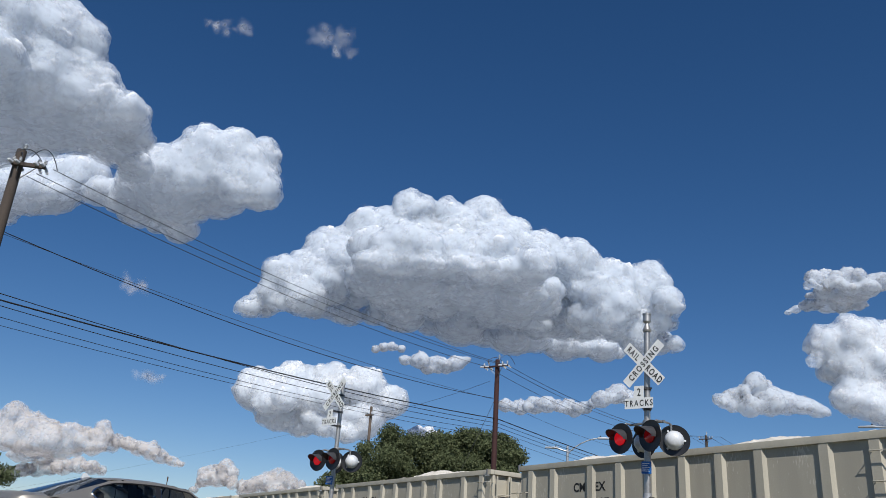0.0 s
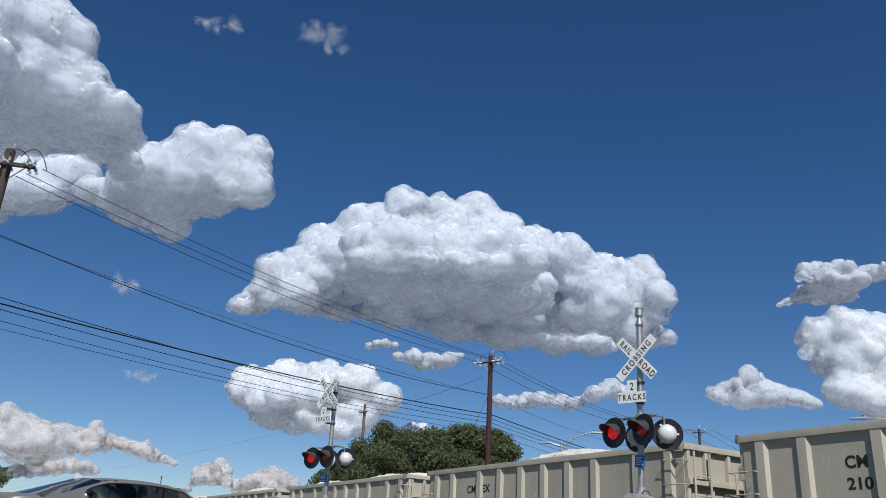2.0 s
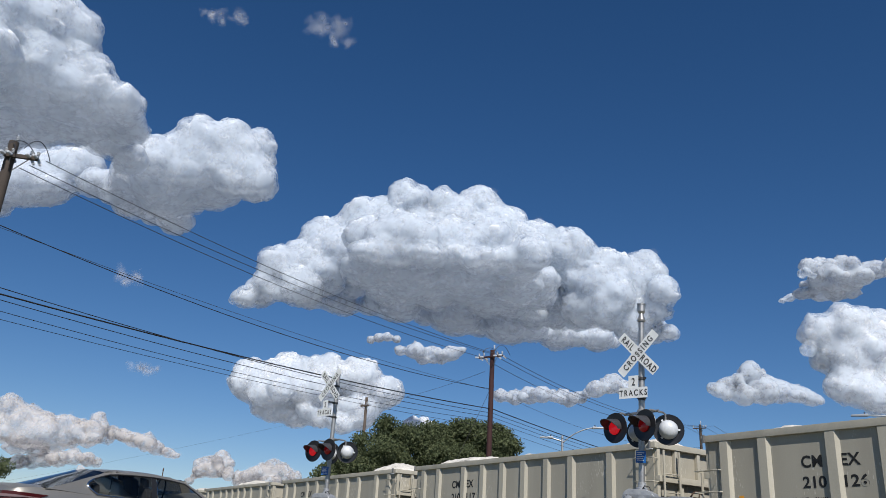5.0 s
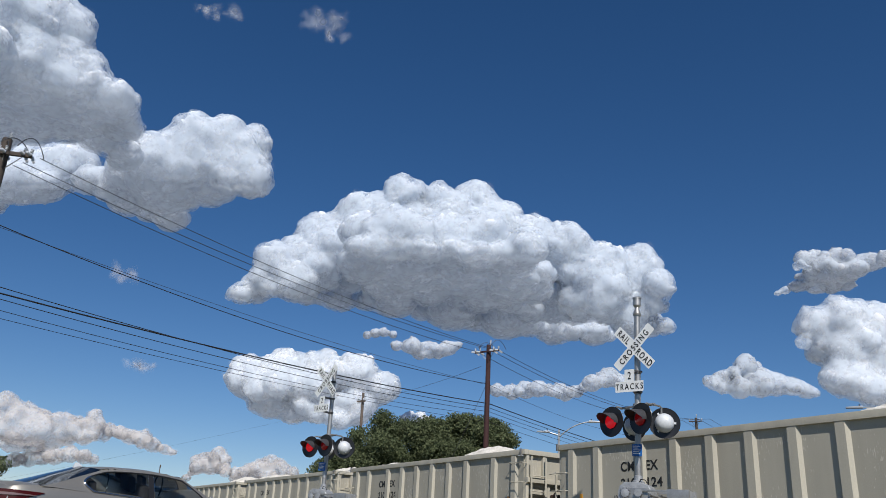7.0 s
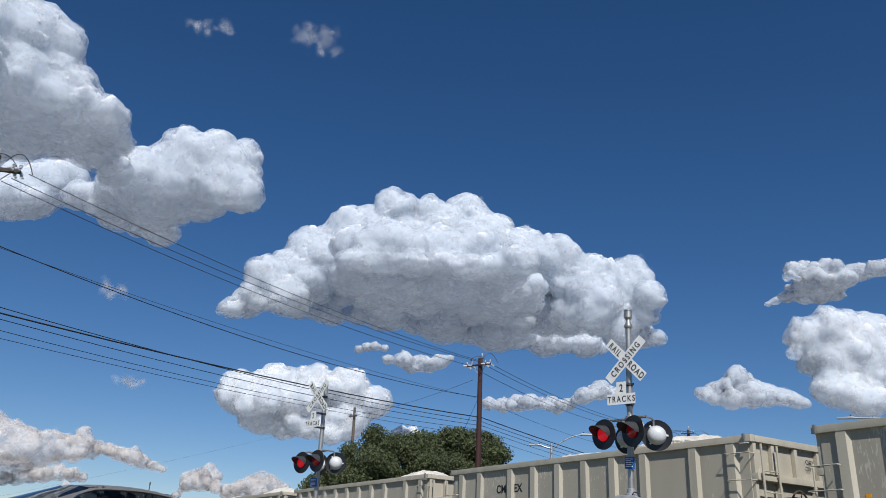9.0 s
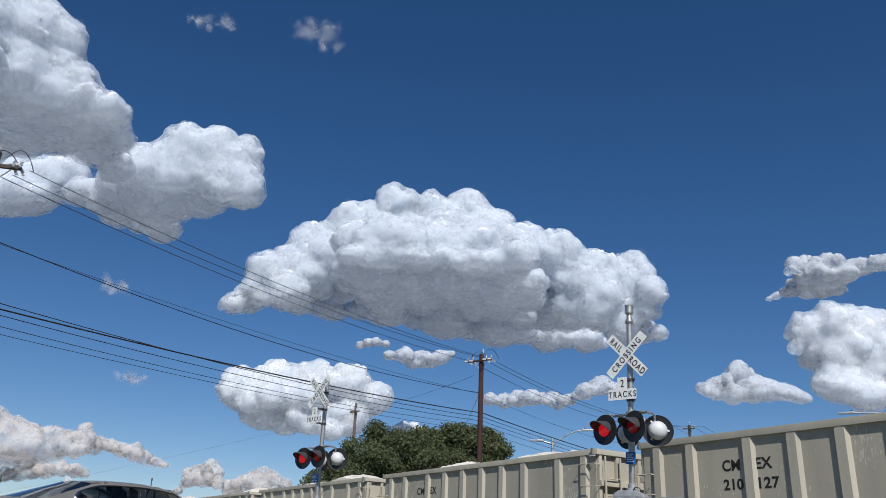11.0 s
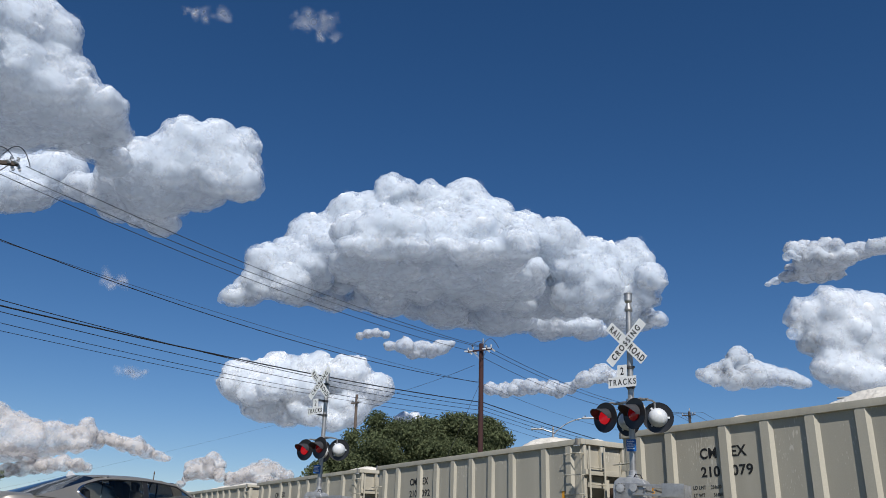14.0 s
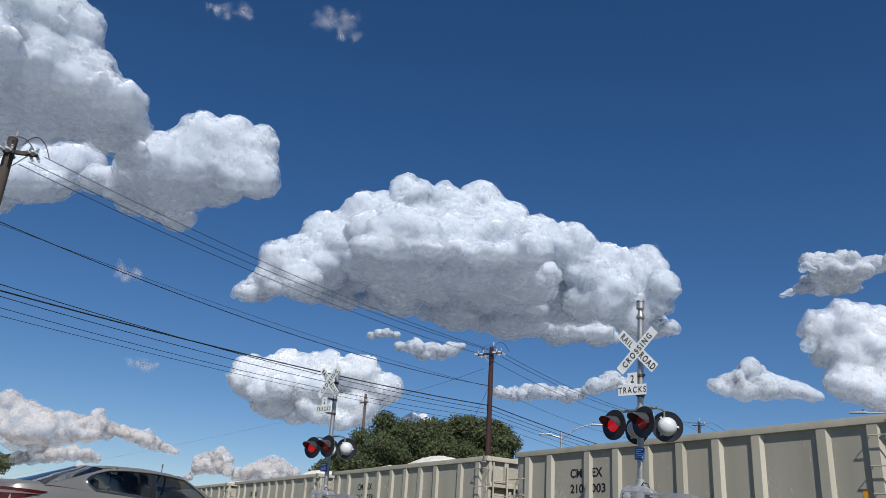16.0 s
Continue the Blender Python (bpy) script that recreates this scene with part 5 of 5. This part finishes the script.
    "top_b": [(-71.5, 35.5, 0.35), (-70.5, 35.6, 0.51), (-69.6, 35.5, 0.55), (-68.7, 35.4, 0.51), (-68.2, 34.8, 0.35), (-69.2, 34.8, 0.31), (-68.8, 36.1, 0.23)],
}


# ---- clouds ----
def direction(az, el):
    a, e = radians(az), radians(el)
    return Vector((math.sin(a) * math.cos(e), math.cos(a) * math.cos(e), math.sin(e)))


def ball(level):
    bm = bmesh.new()
    bmesh.ops.create_icosphere(bm, subdivisions=level, radius=1.0)
    bm.verts.index_update()
    out = np.array([v.co[:] for v in bm.verts]), np.array([[v.index for v in f.verts] for f in bm.faces])
    bm.free()
    return out


BALLS = {k: ball(k) for k in (1, 2, 3)}


def tuft_mesh(spots, centre, rnd):
    """Soft shreds of thin cloud, each a shallow bowl that thins out to nothing at its rim."""
    vs, fs, thick = [], [], []
    for p, r in spots:
        axis = -(centre + p).normalized() + Vector((rnd.gauss(0, 0.3), rnd.gauss(0, 0.3), rnd.gauss(0, 0.3)))
        turn = axis.to_track_quat("Z", "Y").to_matrix() @ Matrix.Rotation(rnd.uniform(0, 6.28), 3, "Z")
        wide = rnd.uniform(1.0, 1.7)
        start = len(vs)
        vs.append(p)
        thick.append(1.0)
        for ring, (q, t) in enumerate(((0.3, 0.8), (0.6, 0.35), (1.0, 0.0))):
            for k in range(10):
                a = 2 * math.pi * k / 10
                rr = r * q * rnd.uniform(0.8, 1.2)
                vs.append(p + turn @ Vector((rr * wide * math.cos(a), rr * math.sin(a), -0.2 * r * q * q)))
                thick.append(t)
        for k in range(10):
            fs.append((start, start + 1 + k, start + 1 + (k + 1) % 10))
            for ring in (0, 1):
                a, b = start + 1 + ring * 10 + k, start + 1 + ring * 10 + (k + 1) % 10
                fs.append((a, a + 10, b + 10, b))
    me = bpy.data.meshes.new("cloud_fringe")
    me.from_pydata(vs, [], fs)
    me.attributes.new("thickness", "FLOAT", "POINT").data.foreach_set("value", thick)
    me.polygons.foreach_set("use_smooth", [True] * len(me.polygons))
    me.update()
    return me


def thin_cloud(label, lumps, dist, material, drift, seed, each, wide=(0.75, 1.3)):
    """A wisp: nothing but soft shreds, gathered round the lumps."""
    rnd = random.Random(seed)
    az0 = sum(a for a, e, r in lumps) / len(lumps)
    el0 = sum(e for a, e, r in lumps) / len(lumps)
    centre = direction(az0, el0) * (dist / math.cos(radians(el0)))
    spots = []
    for a, e, r in lumps:
        p = direction(a, e) * (dist / math.cos(radians(e))) - centre
        size = (p + centre).length * math.tan(radians(r))
        for _ in range(each):
            spots.append((p + Vector((rnd.gauss(0, 0.65), rnd.gauss(0, 0.65), rnd.gauss(0, 0.42))) * size, size * rnd.uniform(*wide)))
    ob = new("cloud", tuft_mesh(spots, centre, rnd))
    ob.data.materials.append(material)
    ob.location = centre
    tagged(ob, label, "cloud", "clouds in the sky")
    add_drift(ob, centre, az0, drift)


def add_drift(ob, centre, az0, drift):
    side = Vector((math.cos(radians(az0)), -math.sin(radians(az0)), 0))
    shift = (side * radians(drift[0]) + Vector((0, 0, 1)) * radians(drift[1])) * centre.length
    DRIFTS.append((ob, centre - shift * (7.0 / 16.0), centre + shift * (9.0 / 16.0)))


def lattice_noise(p, seed):
    """Smooth gradient noise, about -1 to 1, at an array of points."""
    table = np.random.RandomState(seed).normal(size=(4096, 3))
    table /= np.linalg.norm(table, axis=1)[:, None]
    cell = np.floor(p).astype(np.int64)
    f = p - cell
    w = f * f * f * (f * (f * 6 - 15) + 10)
    total = np.zeros(len(p))
    for dx in (0, 1):
        for dy in (0, 1):
            for dz in (0, 1):
                d = np.array((dx, dy, dz))
                c = cell + d
                g = table[(c[:, 0] * 73856093 ^ c[:, 1] * 19349663 ^ c[:, 2] * 83492791) & 4095]
                k = np.abs(1 - d - w).prod(axis=1)
                total += k * (g * (f - d)).sum(axis=1)
    return total * 1.5


def fused(vs, fs, voxel):
    """One closed skin round a heap of balls: its mesh, points, edges and normals."""
    raw = bpy.data.meshes.new("cloud_lumps")
    raw.vertices.add(len(vs))
    raw.vertices.foreach_set("co", vs.ravel())
    raw.loops.add(fs.size)
    raw.loops.foreach_set("vertex_index", fs.ravel())
    raw.polygons.add(len(fs))
    raw.polygons.foreach_set("loop_start", np.arange(0, fs.size, 3))
    raw.update(calc_edges=True)
    tmp = new("cloud_lumps", raw)
    mod = tmp.modifiers.new("fuse", "REMESH")
    mod.mode, mod.voxel_size = "VOXEL", voxel
    me = bpy.data.meshes.new_from_object(tmp.evaluated_get(bpy.context.evaluated_depsgraph_get()))
    bpy.data.objects.remove(tmp)
    co = np.empty(len(me.vertices) * 3)
    me.vertices.foreach_get("co", co)
    ends = np.empty(len(me.edges) * 2, dtype=np.int32)
    me.edges.foreach_get("vertices", ends)
    quads = np.empty(len(me.polygons) * 4, dtype=np.int32)
    me.polygons.foreach_get("vertices", quads)
    co, ends, quads = co.reshape(-1, 3), ends.reshape(-1, 2), quads.reshape(-1, 4)
    bpy.data.meshes.remove(me)
    # inner hollows and loose crumbs are left out
    piece = np.arange(len(co))
    while True:
        least = np.minimum(piece[ends[:, 0]], piece[ends[:, 1]])
        was = piece.copy()
        np.minimum.at(piece, ends[:, 0], least)
        np.minimum.at(piece, ends[:, 1], least)
        piece = piece[piece[piece]]
        if (piece == was).all():
            break
    sizes = np.bincount(piece)
    keep = sizes[piece] > 0.025 * sizes.max()
    index = np.cumsum(keep) - 1
    co, ends, quads = co[keep], index[ends[keep[ends[:, 0]]]], index[quads[keep[quads[:, 0]]]]
    return skin("cloud", co, quads), co, ends


def skin(name, co, quads):
    me = bpy.data.meshes.new(name)
    me.vertices.add(len(co))
    me.vertices.foreach_set("co", co.ravel())
    me.loops.add(quads.size)
    me.loops.foreach_set("vertex_index", quads.ravel())
    me.polygons.add(len(quads))
    me.polygons.foreach_set("loop_start", np.arange(0, quads.size, 4))
    me.polygons.foreach_set("use_smooth", [True] * len(quads))
    me.update(calc_edges=True)
    return me


def normals(me, co):
    me.vertices.foreach_set("co", co.ravel())
    me.update()
    no = np.empty(len(co) * 3)
    me.vertex_normals.foreach_get("vector", no)
    return no.reshape(-1, 3)


def relaxed(co, ends, ease, times):
    count = np.maximum(np.bincount(ends.ravel(), minlength=len(co)), 1)[:, None]
    for _ in range(times):
        near = np.stack([np.bincount(ends[:, 0], co[ends[:, 1], k], len(co)) + np.bincount(ends[:, 1], co[ends[:, 0], k], len(co)) for k in range(3)], axis=1)
        co = co + (near / count - co) * ease
    return co


def build_cloud(label, lumps, dist, base_el, voxel, material, puff, drift, seed, veil, squash=0.9, grow=0.88, puffs=(30, 8), flat=0.15, tufts=0.9):
    """A cumulus: lumps (azimuth, elevation, size in degrees) above a flat base at one height, fused, covered with small puffs and wrapped in a thin ragged veil with torn tufts."""
    rnd = random.Random(seed)
    az0 = sum(a for a, e, r in lumps) / len(lumps)
    el0 = sum(e for a, e, r in lumps) / len(lumps)
    centre = direction(az0, el0) * (dist / math.cos(radians(el0)))
    base_h = dist * math.tan(radians(base_el))
    # the face of the cloud is turned part of the way to the sun
    turned = 0.0105 * math.tan(radians(max(-40, min(40, az0 + 66))))
    filled = list(lumps)
    for i, (a, e, r) in enumerate(lumps):
        for b, f, q in lumps[:i]:
            gap = math.hypot((a - b) * math.cos(radians(e)), e - f)
            if 0.5 * (r + q) < gap < 1.7 * (r + q):
                filled.append(((a + b) / 2, (e + f) / 2, min(r, q) * 0.75))
    mats = []
    for a, e, r in filled:
        under = e < base_el
        d = base_h / math.tan(radians(e)) * rnd.uniform(0.96, 1.04) if under else dist * (1 + rnd.uniform(-0.02, 0.03) + turned * (a - az0))
        p = direction(a, e) * (d / math.cos(radians(e))) - centre
        size = (p + centre).length * math.tan(radians(r)) * grow
        wide = (size, size * (1.7 if under else 1.0), size * squash * (0.75 if under else 1.0))
        turn = Matrix.Rotation(-radians(a), 3, "Z")
        mats.append((p, turn, wide, 3))
        # smaller puffs on the lump, and smaller ones again on those
        for _ in range(puffs[0]):
            v = Vector((rnd.gauss(0, 1), rnd.gauss(-0.25, 1), rnd.gauss(0.25, 1))).normalized()
            c = p + turn @ Vector((v.x * wide[0], v.y * wide[1], v.z * wide[2])) * rnd.uniform(0.72, 0.95)
            low = v.z < -0.35
            s1 = size * rnd.uniform(0.24, 0.46) * (0.7 if low else 1.0)
            mats.append((c, turn, (s1 * 1.5, s1 * 1.5, s1 * 0.5) if low else (s1, s1, s1 * 0.9), 2))
            if low:
                continue
            for _ in range(puffs[1]):
                w = Vector((rnd.gauss(0, 1), rnd.gauss(0, 1), rnd.gauss(0.15, 1))).normalized() + v * 0.5
                w.normalize()
                s2 = s1 * rnd.uniform(0.25, 0.45)
                mats.append((c + w * s1 * rnd.uniform(0.75, 0.95), turn, (s2, s2, s2 * 0.9), 1))
    vs, fs, start = [], [], 0
    for c, turn, wide, level in mats:
        bv, bf = BALLS[level]
        vs.append((bv * np.array(wide)) @ np.array(turn).T + np.array(c))
        fs.append(bf + start)
        start += len(bv)
    vs, fs = np.concatenate(vs), np.concatenate(fs)
    away = np.array((seed * 97.3, seed * 31.7, 0.0))
    me, co, ends = fused(vs, fs, voxel)
    no = normals(me, co)
    # the underside is smooth and soft, the top billows
    co = relaxed(co, ends, np.clip((0.05 - no[:, 2:3]) / 0.5, 0, 1) * 0.5 + 0.10, 10)
    low = co[:, 2] + centre.z - base_h
    co[:, 2] -= np.where(low < 0, low * flat, 0)
    no = normals(me, co)
    up = np.clip((no[:, 2] + 0.6) / 0.8, 0.3, 1.0)
    d = sum(k * (np.abs(lattice_noise(co / (puff * w) + away, seed + j)) - 0.3) for j, (k, w) in enumerate(((0.30, 0.9), (0.22, 0.42), (0.10, 0.2), (0.05, 0.1))))
    out = co + no * (d * up * puff)[:, None]
    me.vertices.foreach_set("co", out.ravel())
    me.polygons.foreach_set("use_smooth", [True] * len(me.polygons))
    me.update()
    me.materials.clear()
    me.materials.append(material)
    ob = new("cloud", me)
    ob.location = centre
    tagged(ob, label, "cloud", "clouds in the sky")
    # soft torn tufts that stand off the surface
    spots = [(Vector(out[k]), puff * rnd.uniform(0.09, 0.25)) for k in rnd.sample(range(len(out)), int(tufts * len(out) * (voxel / puff) ** 2)) if no[k][2] > -0.6]
    shreds = tuft_mesh(spots, centre, rnd)
    shreds.materials.append(FRINGE)
    tagged(part("cloud_fringe", shreds, FRINGE, ob, "soft torn edge of the cloud"), kind="stuff")
    # thin veils close round the core
    me, co, ends = fused(vs, fs, voxel * 2.0)
    co = relaxed(co, ends, 0.3, 6)
    low = co[:, 2] + centre.z - base_h
    co[:, 2] -= np.where(low < 0, low * flat, 0)
    no = relaxed(normals(me, co), ends, 0.5, 3)
    no /= np.maximum(np.linalg.norm(no, axis=1), 1e-6)[:, None]
    quads = np.empty(len(me.polygons) * 4, dtype=np.int32)
    me.polygons.foreach_get("vertices", quads)
    for i, off in enumerate((0.045, 0.095)):
        d = off * (1 + 0.4 * lattice_noise(co / (puff * 0.6) + away, seed + 50 + i)) + 0.10 * np.abs(lattice_noise(co / (puff * 0.3) + away, seed + 60 + i))
        wrap = skin("veil", co + no * (d * puff)[:, None], quads.reshape(-1, 4))
        wrap.materials.append(veil)
        tagged(part("veil", wrap, veil, ob, "thin ragged outer layer of cloud"), kind="stuff")
    bpy.data.meshes.remove(me)
    add_drift(ob, centre, az0, drift)
    return ob


DRIFTS = []
BIG = "large white cumulus cloud with grey flat base"
SMALL = "small white cumulus cloud in blue sky"
for key, label, dist, base_el, voxel, material, puff, drift in (
        ("main_back", BIG, 2500, 16.0, 5.0, CLOUD, 85, (0.2, 0.25)),
        ("main_front", "broad grey shaded base of a cumulus cloud", 2150, 20.3, 5.0, CLOUD, 80, (0.2, 0.25)),
        ("upper", BIG, 1500, 27.5, 4.2, CLOUD, 70, (0.3, 0.05)),
        ("upper_b", "large white cumulus cloud with pale grey base", 1900, 23.6, 4.5, CLOUD, 75, (0.3, 0.05)),
        ("upper_c", "bright white cumulus cloud partly hidden", 2300, 20.5, 7.0, CLOUD, 70, (0.2, 0.05)),
        ("low_mid", "bright puffy cumulus cloud low over the trees", 2000, 7.6, 3.4, CLOUD_BRIGHT, 42, (0.02, 0.0)),
        ("right", "bright towering white cumulus cloud", 2800, 9.8, 5.5, CLOUD_BRIGHT, 80, (0.1, 0.1)),
        ("right_small", SMALL, 2600, 10.0, 5.0, CLOUD_PALE, 55, (0.1, 0.1)),
        ("right_top", "ragged grey-white cloud in blue sky", 3500, 18.6, 6.5, CLOUD_PALE, 45, (0.15, 0.28)),
        ("pair", "thin pale grey cloud", 4000, 13.2, 6.0, CLOUD_PALE, 35, (0.05, 0.1)),
        ("pair_small", "small shred of pale cloud", 4000, 13.2, 4.0, CLOUD_PALE, 25, (0.05, 0.1)),
        ("behind_pole", SMALL, 4300, 9.6, 5.0, CLOUD_PALE, 36, (0.0, 0.0)),
        ("tree_gap", SMALL, 4500, 8.2, 6.0, CLOUD_BRIGHT, 35, (0.0, 0.0)),
        ("wisp_a", "thin wisp of cloud", 2600, 16.1, 3.0, CLOUD_THIN, 20, (0.05, 0.05)),
        ("wisp_b", "thin wisp of cloud", 3000, 10.3, 3.5, CLOUD_THIN, 20, (0.0, 0.0)),
        ("low_left", "hazy warm white cumulus clouds near the horizon", 3900, 5.0, 6.0, CLOUD_WARM, 60, (0.0, 0.0)),
        ("low_left_b", "hazy warm white cumulus cloud near the horizon", 4000, 5.0, 5.0, CLOUD_WARM, 55, (0.0, 0.0)),
        ("low_band", "hazy warm white cumulus clouds near the horizon", 4300, 3.2, 5.0, CLOUD_WARM, 60, (0.0, 0.0)),
        ("low_c", "hazy warm white cumulus cloud near the horizon", 4200, 3.9, 5.0, CLOUD_WARM, 55, (0.0, 0.0)),
        ("low_d", "hazy warm white cumulus cloud near the horizon", 4200, 3.7, 5.0, CLOUD_WARM, 55, (0.0, 0.0)),
        ("top_a", "thin wisp of cloud", 1500, 34.7, 2.2, CLOUD_THIN, 16, (0.5, 0.4)),
        ("top_b", "thin ragged wisp of cloud", 1500, 35.4, 2.5, CLOUD_THIN, 20, (0.75, 0.45))):
    seed = len(DRIFTS) + 1
    if material is CLOUD_THIN:
        thin_cloud(label, CLOUDS[key], dist, material, drift, seed, 4)
    else:
        build_cloud(label, CLOUDS[key], dist, base_el, voxel, material, puff, drift, seed, VEIL_WARM if material is CLOUD_WARM else VEIL)


def motions():
    # metres that the train has rolled by each second
    rolled = ((0, 0), (1.5, 13.11), (2.5, 21.86), (3.5, 30.62), (5, 43.78), (6.5, 56.93), (8, 70.09), (9, 78.83), (10.3, 90.1), (11.5, 100.42), (12.5, 109.05), (13.5, 117.75), (15, 130.75), (16, 139.35))
    for ob, x in TRAIN:
        walk(ob, [(t, pose(x - g, SIDE_Y, 0)) for t, g in rolled])
    for ob, a, b in DRIFTS:
        walk(ob, [(0.0, Matrix.Translation(a)), (16.0, Matrix.Translation(b))])


motions()
